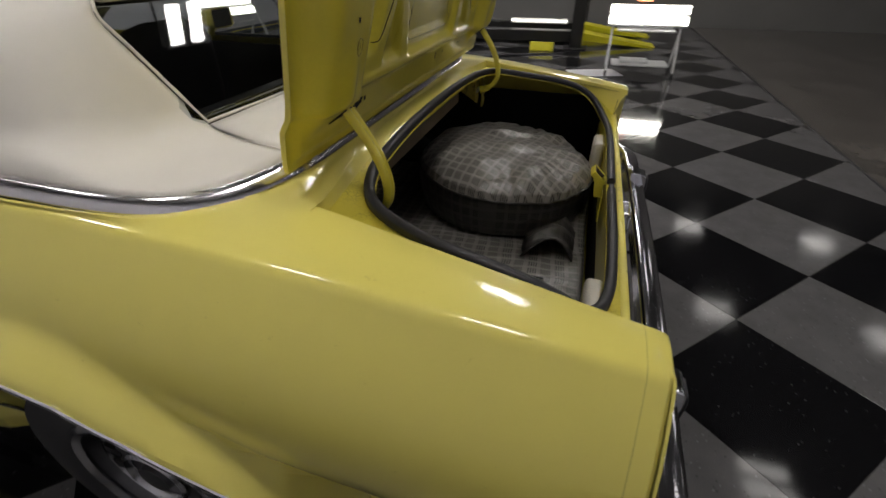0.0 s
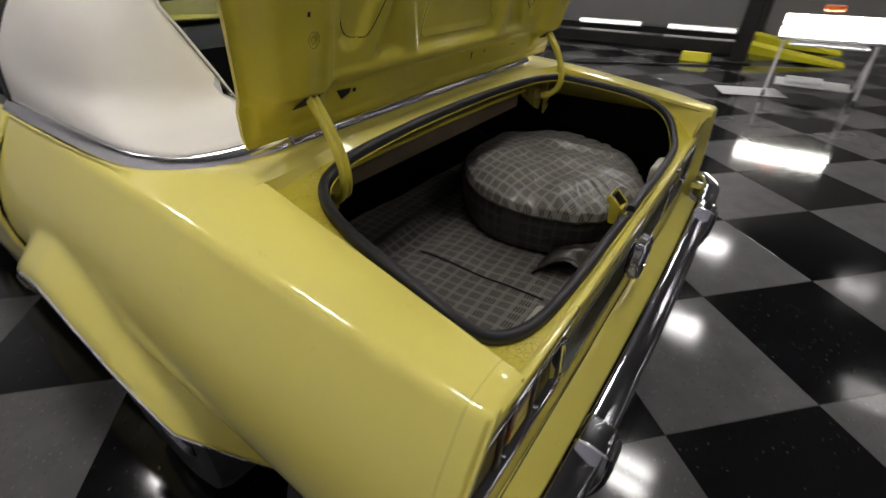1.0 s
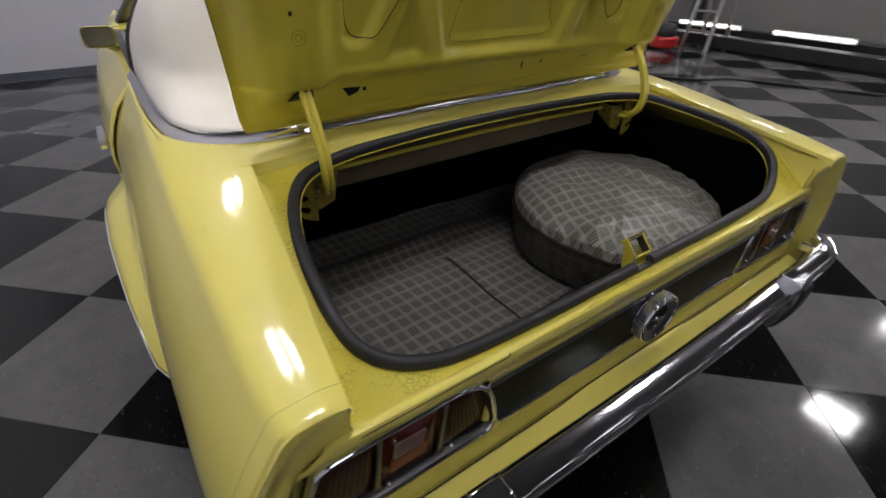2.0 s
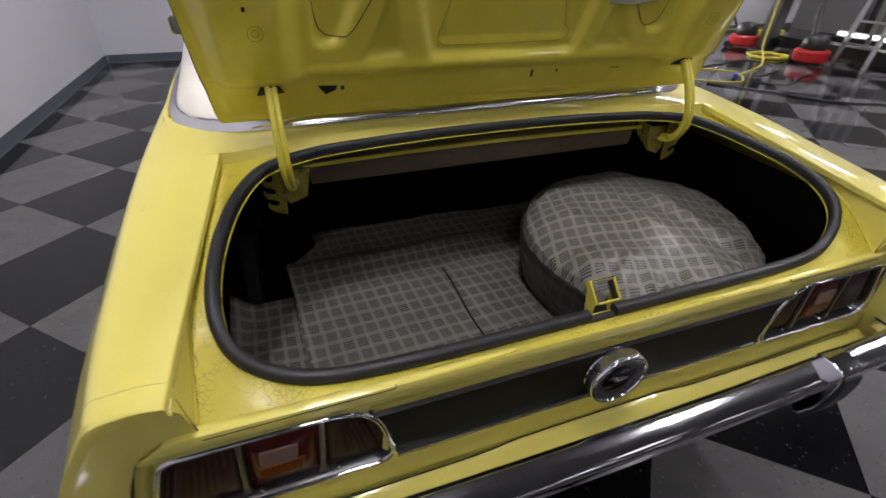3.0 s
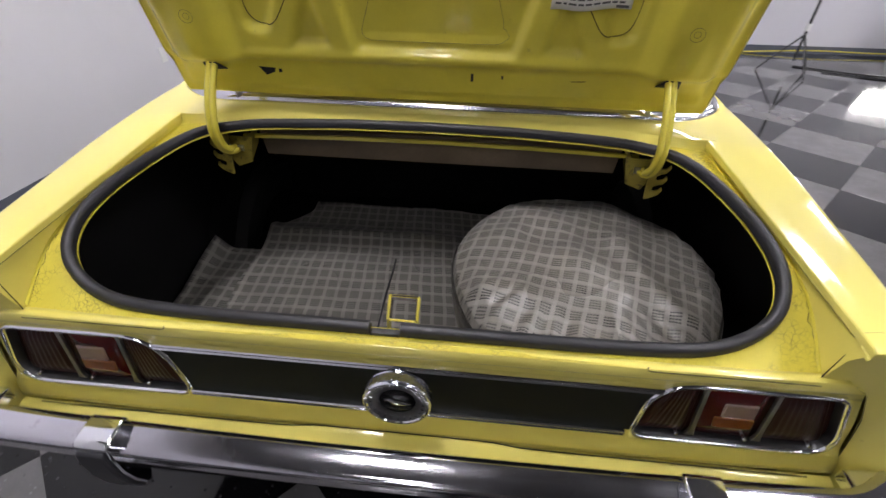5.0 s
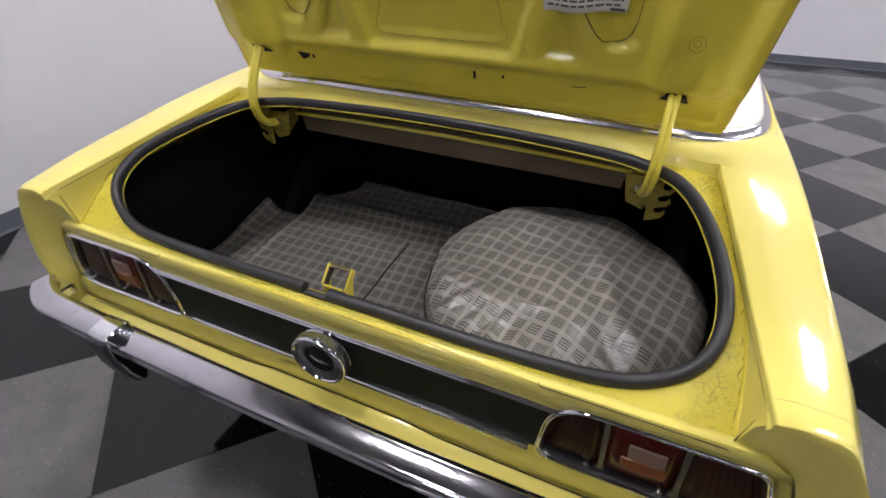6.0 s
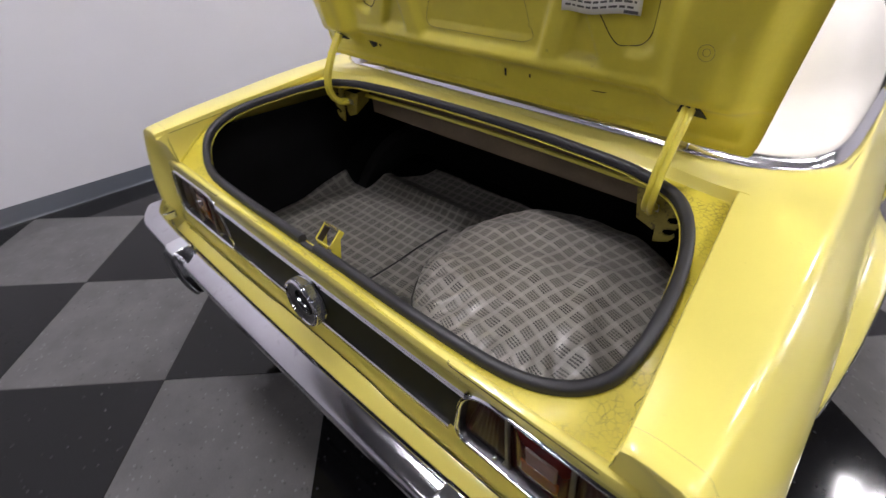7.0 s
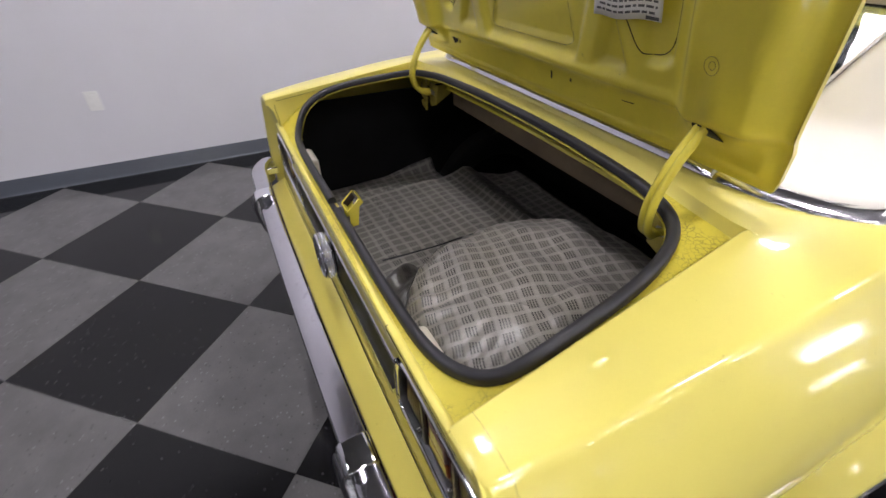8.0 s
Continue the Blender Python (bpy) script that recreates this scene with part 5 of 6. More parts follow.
for y, z, hw in ((1.085, 1.243, 0.45), (1.10, 1.254, 0.460), (1.25, 1.266, 0.52), (1.36, 1.272, 0.575), (1.44, 1.274, 0.602), (1.75, 1.272, 0.62), (2.10, 1.250, 0.60), (2.22, 1.232, 0.585)):
    edge = interp(y, [1.085, 1.10, 1.25, 1.44, 2.22], [1.243, 1.249, 1.256, 1.250, 1.205])
    rows.append([V((hw * i / 12, y, z - (z - edge) * abs(i / 12) ** 3)) for i in range(-12, 13)])
grid(bm, rows)
solid(part("roof_panel", finish(bm), VINYL, vinyl_top, "cream vinyl roof"), 0.02)
# glass
bm = fresh()
rows = []
for j in range(13):
    k = 1.22 * j / 12
    hw = interp(k, [0, 0.4, 0.75, 1.0, 1.12, 1.22], [0.425, 0.448, 0.472, 0.485, 0.480, 0.460])
    row = []
    for i in range(-16, 17):
        row.append(V(((hw + 0.028) * i / 16, 0.942 + 0.150 * k - 0.006 * (1 - (i / 16) ** 2), 1.001 + 0.191 * k)))
    rows.append(row)
grid(bm, rows)
window = solid(part("rear_window", finish(bm), GLASS, car, "dark rear window reflecting ceiling lights"), 0.004)
window.visible_shadow = False
loop = [WIN_LOW, V((0.440, 0.980, 1.060)), V((0.470, 1.033, 1.153)), V((0.487, 1.060, 1.200)), V((0.485, 1.067, 1.218)), V((0.474, 1.078, 1.235)), V((0.44, 1.090, 1.245)), V((0.2, 1.094, 1.249))]
loop = [p + V((0.006, -0.004, 0.002)) for p in loop]
loop = [V((-p.x, p.y, p.z)) for p in loop] + list(reversed(loop))
bm = fresh()
sweep(bm, loop + [V((0.2, 0.939, 1.005)), V((-0.2, 0.939, 1.005))], circle(0.0035, 6), closed=True)
part("window_binding", finish(bm), VINYL, car)

# ---- cabin: black seats, shelf, mirror
bm = fresh()
box(bm, (-0.66, 1.13, 0.30), (0.66, 3.2, 0.32))
box(bm, (-0.60, 0.99, 0.93), (0.60, 1.20, 0.945))
box(bm, (-0.74, 1.35, 0.32), (-0.72, 2.6, 0.95))
box(bm, (0.72, 1.35, 0.32), (0.74, 2.6, 0.95))
part("cabin_lining", bm, BLACK_CLOTH, car, "black cabin trim")


def seat_back(x, y, w, top):
    bm = fresh()
    rows = []
    for z, y0, d, k in ((0.45, 0.0, 0.14, 0.92), (0.60, 0.03, 0.15, 1.0), (0.78, 0.07, 0.13, 1.0), (top - 0.08, 0.10, 0.10, 0.92), (top - 0.02, 0.115, 0.07, 0.7), (top, 0.12, 0.03, 0.4)):
        hw = w * k
        rows.append([V((x + hw * math.copysign(abs(math.cos(a)) ** 0.35, math.cos(a)), y - y0 + d * 0.5 * math.copysign(abs(math.sin(a)) ** 0.6, math.sin(a)), z)) for a in [2 * math.pi * i / 24 for i in range(24)]])
    grid(bm, rows, wrap=True)
    bm.faces.new([v for v in bm.verts][-24:])
    part("seat_back", finish(bm), BLACK_CLOTH, car, "black vinyl seat back")


seat_back(-0.36, 1.95, 0.25, 1.08)
seat_back(0.36, 1.95, 0.25, 1.08)
seat_back(0.0, 1.33, 0.58, 0.93)
bm = fresh()
box(bm, (0.28, 2.30, 1.10), (0.50, 2.33, 1.165), pose(-0.35, 0, 0.0))
bevel(part("interior_mirror", bm, BLACK_SATIN, car), 0.01)
bm = fresh()
prism(bm, [(2.40, 0.62), (2.85, 0.62), (2.95, 0.93), (2.55, 0.95), (2.42, 0.86)], "x", -0.70, 0.70)
part("dashboard", finish(bm), BLACK_SATIN, car)


# ---- doors, front wings, bonnet: what shows beyond the quarter panels
def side_piece(name, y0, y1, s, label, low=0.26):
    ys = [y0 + (y1 - y0) * i / 24 for i in range(25)]
    rows = []
    for y in ys:
        xc, zc = crease(y)
        row = [(xc - 0.045, y, zc + 0.010), (xc - 0.02, y, zc + 0.008), (xc, y, zc - 0.002), (xc + 0.006, y, zc - 0.012)]
        zl = low
        for i in range(1, 15):
            z = zc - 0.012 + (zl - zc + 0.012) * i / 14
            k = smooth((z - 0.62) / 0.1) * smooth((0.80 - z) / 0.1)
            row.append((side_x(y, z) + 0.022 * interp(y, [1.33, 1.6, 2.6, 4.4], [0.6, 1, 1, 0]) * (1 - 0.3 * k), y, z))
        rows.append(row)
    bm = fresh()
    grid(bm, rows, mirror=s)
    return solid(part(name, finish(bm), YELLOW, car, label), 0.006)


for s in (-1, 1):
    door = side_piece("door", 1.336, 2.55, s, "yellow door, closed")
    side_piece("front_wing", 2.556, 4.55, s, "yellow front wing", 0.30)
    bm = fresh()
    sweep(bm, [(s * (side_x(y, 0.77) + 0.030), y, 0.775) for y in (1.42, 1.46, 1.52, 1.60, 1.64)], [(-0.012, -0.010), (0.012, -0.010), (0.010, 0.010), (-0.010, 0.010)], scale=[0.6, 1, 1, 1, 0.6])
    part("door_handle", finish(bm), CHROME, door, "chrome door handle")
    bm = fresh()
    sweep(bm, [(s * (crease(y)[0] - 0.035), y, crease(y)[1] + 0.012) for y in (1.37, 1.6, 2.0, 2.4)], [(-0.014, -0.006), (0.012, -0.006), (0.008, 0.006), (-0.012, 0.006)])
    part("belt_strip", finish(bm), BLACK_SATIN, door, "dark belt strip below the side glass")
    # outside mirror
    mx, mz = (0.828, 1.022) if s < 0 else (0.772, 1.046)
    hw, hh = (0.054, 0.036) if s < 0 else (0.068, 0.042)
    mirror = new("door_mirror")
    mirror.parent = car
    tagged(mirror, "yellow painted rectangular door mirror")
    bm = fresh()
    rows = []
    for y, k in ((1.905, 0.96), (1.900, 1.0), (1.93, 1.0), (1.97, 0.85), (2.0, 0.55), (2.01, 0.2)):
        rows.append([V((s * mx + hw * k * math.copysign(abs(math.cos(a)) ** 0.4, math.cos(a)), y, mz + hh * k * math.copysign(abs(math.sin(a)) ** 0.4, math.sin(a)))) for a in [2 * math.pi * i / 24 for i in range(24)]])
    grid(bm, rows, wrap=True)
    part("shell", finish(bm), YELLOW, mirror)
    bm = fresh()
    box(bm, (s * mx - hw + 0.008, 1.9045, mz - hh + 0.006), (s * mx + hw - 0.008, 1.909, mz + hh - 0.006))
    part("mirror_glass", bm, KNURL if s < 0 else BLACK_SATIN, mirror, "dark mirror glass")
    bm = fresh()
    sweep(bm, [(s * (mx - 0.062), 1.97, 0.955), (s * (mx - 0.04), 1.96, 0.975), (s * (mx - 0.012), 1.95, mz - 0.027)], circle(0.016, 8))
    part("mirror_stem", finish(bm), YELLOW, mirror)
    # windscreen pillar
    bm = fresh()
    sweep(bm, [(s * 0.59, 2.22, 1.215), (s * 0.66, 2.45, 1.11), (s * 0.745, 2.78, 0.965)], [(-0.022, -0.014), (0.022, -0.014), (0.016, 0.014), (-0.016, 0.014)])
    part("windscreen_pillar", finish(bm), BLACK_SATIN, car)
bm = fresh()
rows = []
for y, z in ((2.60, 0.975), (2.80, 0.985), (3.3, 0.965), (3.9, 0.915), (4.4, 0.855), (4.6, 0.80), (4.66, 0.72)):
    hw = crease(min(y, 4.6))[0] - 0.01
    rows.append([V((hw * i / 12, y, z + 0.02 * (1 - (i / 12) ** 2) - 0.02 * abs(i / 12) ** 3)) for i in range(-12, 13)])
grid(bm, rows)
solid(part("bonnet", finish(bm), YELLOW, car, "yellow bonnet"), 0.01)
bm = fresh()
grid(bm, [[V((0.74 * i / 8, 2.74 + 0.06 * (1 - (i / 8) ** 2), 0.972)) for i in range(-8, 9)], [V((0.60 * i / 8, 2.24 + 0.03 * (1 - (i / 8) ** 2), 1.225)) for i in range(-8, 9)]])
screen = solid(part("windscreen", finish(bm), GLASS, car), 0.005)
screen.visible_shadow = False
bm = fresh()
box(bm, (-0.72, 4.60, 0.42), (0.72, 4.68, 0.80))
bevel(part("grille", bm, BLACK_SATIN, car), 0.02)
bm = fresh()
sweep(bm, [(-0.83, 4.45, 0.46), (-0.78, 4.62, 0.46), (-0.5, 4.72, 0.46), (0.5, 4.72, 0.46), (0.78, 4.62, 0.46), (0.83, 4.45, 0.46)], [(-0.03, -0.06), (0.03, -0.06), (0.04, 0.0), (0.03, 0.06), (-0.03, 0.06)])
part("front_bumper", finish(bm), BUMPER_CHROME, car)
bm = fresh()
box(bm, (-0.70, 0.10, 0.22), (0.70, 4.5, 0.30))
box(bm, (-0.62, 0.05, 0.28), (0.62, 0.40, 0.42))
part("underbody", bm, DARK_TRUNK, car, "black underbody")
for s in (-1, 1):
    bm = fresh()
    rows = []
    for i in range(15):
        a = math.pi * i / 14
        rows.append([V((s * 0.80, 0.93 - 0.37 * math.cos(a), 0.30 + 0.385 * math.sin(a))), V((s * 0.745, 0.95 - 0.38 * math.cos(a), 0.30 + 0.39 * math.sin(a)))])
    grid(bm, rows)
    part("wheel_well", finish(bm), DARK_TRUNK, car)


def wheel(x, y):
    s = 1 if x > 0 else -1
    ob = new("wheel")
    ob.parent = car
    ob.location = (x, y, 0.3265 - 0.01396 * y)
    tagged(ob, "black tyre on a dull slotted steel rim")
    bm = fresh()
    lathe(bm, [(0.19, -0.10), (0.215, -0.115), (0.27, -0.122), (0.308, -0.112), (0.322, -0.085), (0.325, 0.0), (0.322, 0.085), (0.308, 0.112), (0.27, 0.122), (0.215, 0.115), (0.19, 0.10)], (0, 0, 0), "x", 48)
    part("tyre", finish(bm), TYRE_RUBBER, ob, "black tyre")
    bm = fresh()
    prof = [(0.192, 0.10), (0.200, 0.108), (0.194, 0.112), (0.182, 0.10), (0.172, 0.075), (0.16, 0.055), (0.12, 0.075), (0.08, 0.08), (0.045, 0.078), (0.04, 0.095), (0.0, 0.098)]
    lathe(bm, [(r, s * h) for r, h in prof], (0, 0, 0), "x", 48)
    rim = part("rim", finish(bm), DULL_STEEL, ob, "dull steel wheel rim")
    for r0, r1, h in ((0.178, 0.205, 0.104), (0.150, 0.160, 0.070), (0.070, 0.085, 0.086)):
        bm = fresh()
        lathe(bm, [(r0, s * h), ((r0 + r1) / 2, s * (h + 0.010)), (r1, s * (h + 0.004)), (r1, s * (h - 0.006)), (r0, s * (h - 0.006))], (0, 0, 0), "x", 48, True)
        part("trim_ring", finish(bm), KNURL, rim, "bright trim ring")
    for k in range(14):
        a = 2 * math.pi * k / 14
        bm = fresh()
        box(bm, (s * 0.060, -0.011, 0.105), (s * 0.079, 0.011, 0.150), Matrix.Rotation(a, 4, "X"))
        part("rim_slot", bm, HOLE, rim)


for wx in (-0.755, 0.755):
    for wy in (0.97, 3.74):
        wheel(wx, wy)


# ---------------------------------------------------------------- things in the trunk
def with_uv(bm, fn):
    layer = bm.loops.layers.uv.new("UVMap")
    for f in bm.faces:
        for l in f.loops:
            l[layer].uv = fn(l.vert.co, f)
    return bm


def mat_height(x, y):
    z = 0.520 + 0.006 * noise.noise((x * 5, y * 5, 0.3)) + 0.003 * noise.noise((x * 16, y * 13, 2.0))
    z += 0.009 * smooth((-x - 0.50 - 0.08 * (y - 0.36)) / 0.035)
    z -= 0.012 * smooth((y - 0.775) / 0.03)
    z += 0.004 * smooth((x + 0.118) / 0.006) * (1 - smooth((x + 0.05) / 0.06))
    z -= 0.012 * smooth((x - 0.02) / 0.10)
    z += 0.026 * math.exp(-((y - 0.750 - 0.02 * math.sin(5 * x)) / 0.026) ** 2 - ((x + 0.25) / 0.32) ** 2)
    z -= 0.012 * math.exp(-((y - 0.655) / 0.045) ** 2 - ((x + 0.25) / 0.32) ** 2)
    z += 0.004 * math.sin(9 * x + 14 * y) * math.exp(-((y - 0.40) / 0.2) ** 2 - ((x + 0.22) / 0.18) ** 2)
    return z


def mat_left(y):
    return -0.530 - 0.08 * (y - 0.36) + 0.0025 * math.sin(23 * y) + 0.10 * smooth((y - 0.76) / 0.14)


bm = fresh()
rows = []
for j in range(81):
    y = 0.10 + 0.86 * j / 80
    rows.append([V((x, y, mat_height(x, y))) for x in [mat_left(y) + (0.735 - mat_left(y)) * i / 130 for i in range(131)]])
grid(bm, rows)
with_uv(bm, lambda co, f: (co.x * 0.995 + co.y * 0.10, co.y * 0.995 - co.x * 0.03 + (co.z - 0.52) * 0.9))
mat = thing("trunk_mat", bm, PLAID_MAT, "grey plaid trunk mat, creased, lying on the trunk floor", "mat", sharp=180)
mat.matrix_world = CAR
solid(mat, 0.004)
# older piece of the same cloth showing beside the mat's edge
bm = fresh()
rows = []
for j in range(41):
    y = 0.10 + 0.56 * j / 40
    left = -0.69 - 0.02 * smooth((y - 0.2) / 0.3)
    rows.append([V((x, y, 0.494 + 0.004 * noise.noise((x * 12, y * 9, 5.0)) + 0.05 * smooth((-x - 0.655) / 0.07) * smooth((y - 0.42) / 0.25))) for x in [left + (-0.47 - left) * i / 20 for i in range(21)]])
grid(bm, rows)
with_uv(bm, lambda co, f: (co.x * 0.99 + co.y * 0.05 + 0.013, co.y * 0.99 + 0.017))
underlay = thing("mat_underlay", bm, PLAID_MAT, "worn strip of grey plaid cloth under the trunk mat", "mat", sharp=180)
underlay.matrix_world = CAR
solid(underlay, 0.003)
# dark overlapping edge of the mat
bm = fresh()
sweep(bm, [(-0.113 - 0.02 * (y - 0.25) + 0.0015 * math.sin(y * 25), y, mat_height(-0.113, y) + 0.003) for y in [0.21 + 0.02 * i for i in range(22)]], [(-0.0026, -0.004), (0.0026, -0.004), (0.0014, 0.0), (-0.0014, 0.0)])
part("bound_edge", finish(bm), RUBBER, mat, "dark bound edge")

BAG = V((0.375, 0.425, 0.52))
BAG_R = 0.315


def bag_point(a, k):
    """A place on the spare wheel cover: angle, and 0 at the foot to 1 at the middle of the top."""
    lump = 1 + 0.012 * math.sin(3 * a + 1.0) + 0.008 * math.sin(7 * a)
    r = BAG_R * interp(k, [0, 0.15, 0.35, 0.5, 0.62, 0.75, 0.88, 1.0], [0.93, 0.985, 1.0, 0.965, 0.86, 0.60, 0.30, 0.0]) * lump
    h = interp(k, [0, 0.15, 0.35, 0.5, 0.62, 0.75, 0.88, 1.0], [0.0, 0.06, 0.125, 0.168, 0.195, 0.216, 0.226, 0.228])
    c, s = math.cos(a), math.sin(a)
    folds = smooth((k - 0.30) / 0.2) * smooth((0.80 - k) / 0.2)
    h += folds * (0.0045 * math.sin(19 * a + 4 * math.sin(3 * a)) + 0.0025 * math.sin(41 * a + 2 * math.sin(5 * a))) * max(0.15, -s * 0.7 + 0.45)
    h += 0.014 * noise.noise((3.5 * c * r / BAG_R, 3.5 * s * r / BAG_R, 1.7)) * smooth((k - 0.4) / 0.3)
    pucker = math.exp(-((k - 0.475) / 0.055) ** 2) * max(0.1, 0.5 - 0.6 * s)
    h += pucker * (0.0042 * math.sin(53 * a + 3 * math.sin(7 * a)) + 0.0035 * math.sin(29 * a + 2 * math.sin(4 * a)))
    px, py, top = c * r, s * r, smooth((k - 0.46) / 0.14)
    for (x0, y0), (x1, y1), deep, wide in (((0.03, 0.03), (0.145, -0.215), 0.0065, 0.026), ((0.085, -0.09), (0.255, -0.060), 0.0055, 0.024), ((-0.10, -0.20), (-0.03, -0.265), 0.004, 0.018), ((0.20, 0.02), (0.27, 0.13), 0.004, 0.020)):
        ux, uy = x1 - x0, y1 - y0
        long = math.hypot(ux, uy)
        along = ((px - x0) * ux + (py - y0) * uy) / long
        off = ((px - x0) * uy - (py - y0) * ux) / long
        run = smooth(along / 0.05 + 0.5) * smooth((long - along) / 0.05 + 0.5) * top
        h += run * deep * (0.8 * math.exp(-((off + 1.3 * wide) / (1.1 * wide)) ** 2) - math.exp(-(off / wide) ** 2))
    tilt = 0.06 * (s * r) + 0.02 * (c * r)
    return V((BAG.x + c * r, BAG.y + s * r, BAG.z + h + tilt * h / 0.2))


cover = empty("spare_wheel_cover", (0, 0, 0), "round grey plaid spare wheel cover lying on the mat", "spare wheel cover")
cover.matrix_world = CAR @ Matrix.Translation(BAG)
N_A = 288
ks_low = [0.40 * i / 12 for i in range(13)]
ks_top = [0.40 + 0.60 * i / 44 for i in range(44)]
bm = fresh()
grid(bm, [[bag_point(2 * math.pi * i / N_A, k) - BAG for i in range(N_A)] for k in ks_low], wrap=True)
with_uv(bm, lambda co, f: (math.atan2(co.y, co.x) * BAG_R if abs(math.atan2(f.calc_center_median().y, f.calc_center_median().x)) < 3.05 else 3.1 * BAG_R, co.z))
part("side_band", bm, PLAID_DARK_SHADED, cover, "plaid side band with its shade in the colour", sharp=180)
bm = fresh()
made = grid(bm, [[bag_point(2 * math.pi * i / N_A, k) - BAG for i in range(N_A)] for k in ks_top], wrap=True)
tip = bm.verts.new(bag_point(0, 1.0) - BAG)
last = made[-1]
for i in range(N_A):
    bm.faces.new((last[i], last[(i + 1) % N_A], tip))
with_uv(bm, lambda co, f: (co.x * 0.963 - co.y * 0.270, co.x * 0.270 + co.y * 0.963))
part("top_cloth", bm, PLAID, cover, "creased plaid top", sharp=180)
bm = fresh()
sweep(bm, [bag_point(2 * math.pi * i / N_A, 0.405) * 1.0 - BAG + V((math.cos(2 * math.pi * i / N_A), math.sin(2 * math.pi * i / N_A), 0)) * 0.002 for i in range(N_A)], circle(0.0035, 6), closed=True)
part("piping", finish(bm), PLAID_DARK_SHADED, cover, "dark piping round the rim")

# loose black flap of cloth behind the rear wall
bm = fresh()
rows = []
for j in range(9):
    k = j / 8
    rows.append([V((0.0 + 0.17 * i / 10 + 0.02 * math.sin(5 * k), 0.135 + 0.16 * k, 0.525 + 0.052 * math.sin(math.pi * k) ** 0.8 + 0.012 * math.sin(i * 1.3 + 3 * k))) for i in range(11)])
grid(bm, rows)
with_uv(bm, lambda co, f: (co.x, co.y))
flap = thing("cloth_flap", bm, PLAID_DARK_SHADED, "dark folded flap of plaid cloth on the trunk mat", "cloth", sharp=180)
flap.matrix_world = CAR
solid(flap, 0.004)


# ---------------------------------------------------------------- the rest of the hall
# vehicle lift: runway, post, ramps, chock
lift = empty("vehicle_lift", (7.6, 2.5, 0.0), "black four-post vehicle lift with yellow ramps", "vehicle lift")


def lift_box(name, lo, hi, material, label="", round_=0.01, m=None):
    bm = fresh()
    box(bm, tuple(a - b for a, b in zip(lo, (7.6, 2.5, 0))), tuple(a - b for a, b in zip(hi, (7.6, 2.5, 0))), m)
    return bevel(part(name, bm, material, lift, label), round_)


for x in (7.55, 8.75):
    lift_box("runway", (x, 0.45, 0.075), (x + 0.48, 5.6, 0.20), LIFT_BLACK, "black steel runway")
    lift_box("side_rail", (x - 0.02, 0.45, 0.055), (x, 5.6, 0.225), LIFT_BLACK)
    bm = fresh()
    prism(bm, [(0.43 - 2.5, 0.215), (0.43 - 2.5, 0.09), (-0.80 - 2.5, 0.0), (-0.84 - 2.5, 0.02)], "x", x - 7.6, x + 0.45 - 7.6)
    part("ramp", finish(bm), SAFETY_YELLOW, lift, "yellow drive-on ramp")
for x, y in ((7.28, 0.45), (9.50, 0.45), (7.28, 5.4), (9.50, 5.4)):
    lift_box("post", (x - 0.10, y - 0.10, 0.0), (x + 0.10, y + 0.10, 2.3), LIFT_BLACK, "black steel post")
    lift_box("foot_plate", (x - 0.19, y - 0.19, 0.0), (x + 0.19, y + 0.19, 0.02), LIFT_BLACK)
lift_box("cross_beam", (7.28, 0.40, 0.06), (9.50, 0.55, 0.19), LIFT_BLACK)
lift_box("cross_beam", (7.28, 5.3, 0.06), (9.50, 5.45, 0.19), LIFT_BLACK)
for y0, y1 in ((0.70, 1.80), (2.28, 3.48), (4.02, 5.22)):
    bm = fresh()
    box(bm, (8.62, y0, 0.215), (8.68, y1, 0.30))
    lamp = thing("strip_light", bm, WHITE_METAL, "lit white strip light along the lift runway", "strip light", "strip lights on the lift")
    bm = fresh()
    lathe(bm, [(0.0, y0 + 0.02), (0.010, y0 + 0.02), (0.010, y1 - 0.02), (0.0, y1 - 0.02)], (8.61, 0, 0.262), "y", 10)
    part("tube", bm, STRIP_GLOW, lamp, "lit tube")
bm = fresh()
prism(bm, [(-0.10, 0.0), (0.10, 0.0), (0.08, 0.12), (-0.06, 0.135)], "y", -0.19, 0.19)
chock = thing("wheel_chock", finish(bm), SAFETY_YELLOW, "yellow plastic wheel chock on the floor", "wheel chock")
chock.location = (6.95, 0.98, 0)
bevel(chock, 0.012)


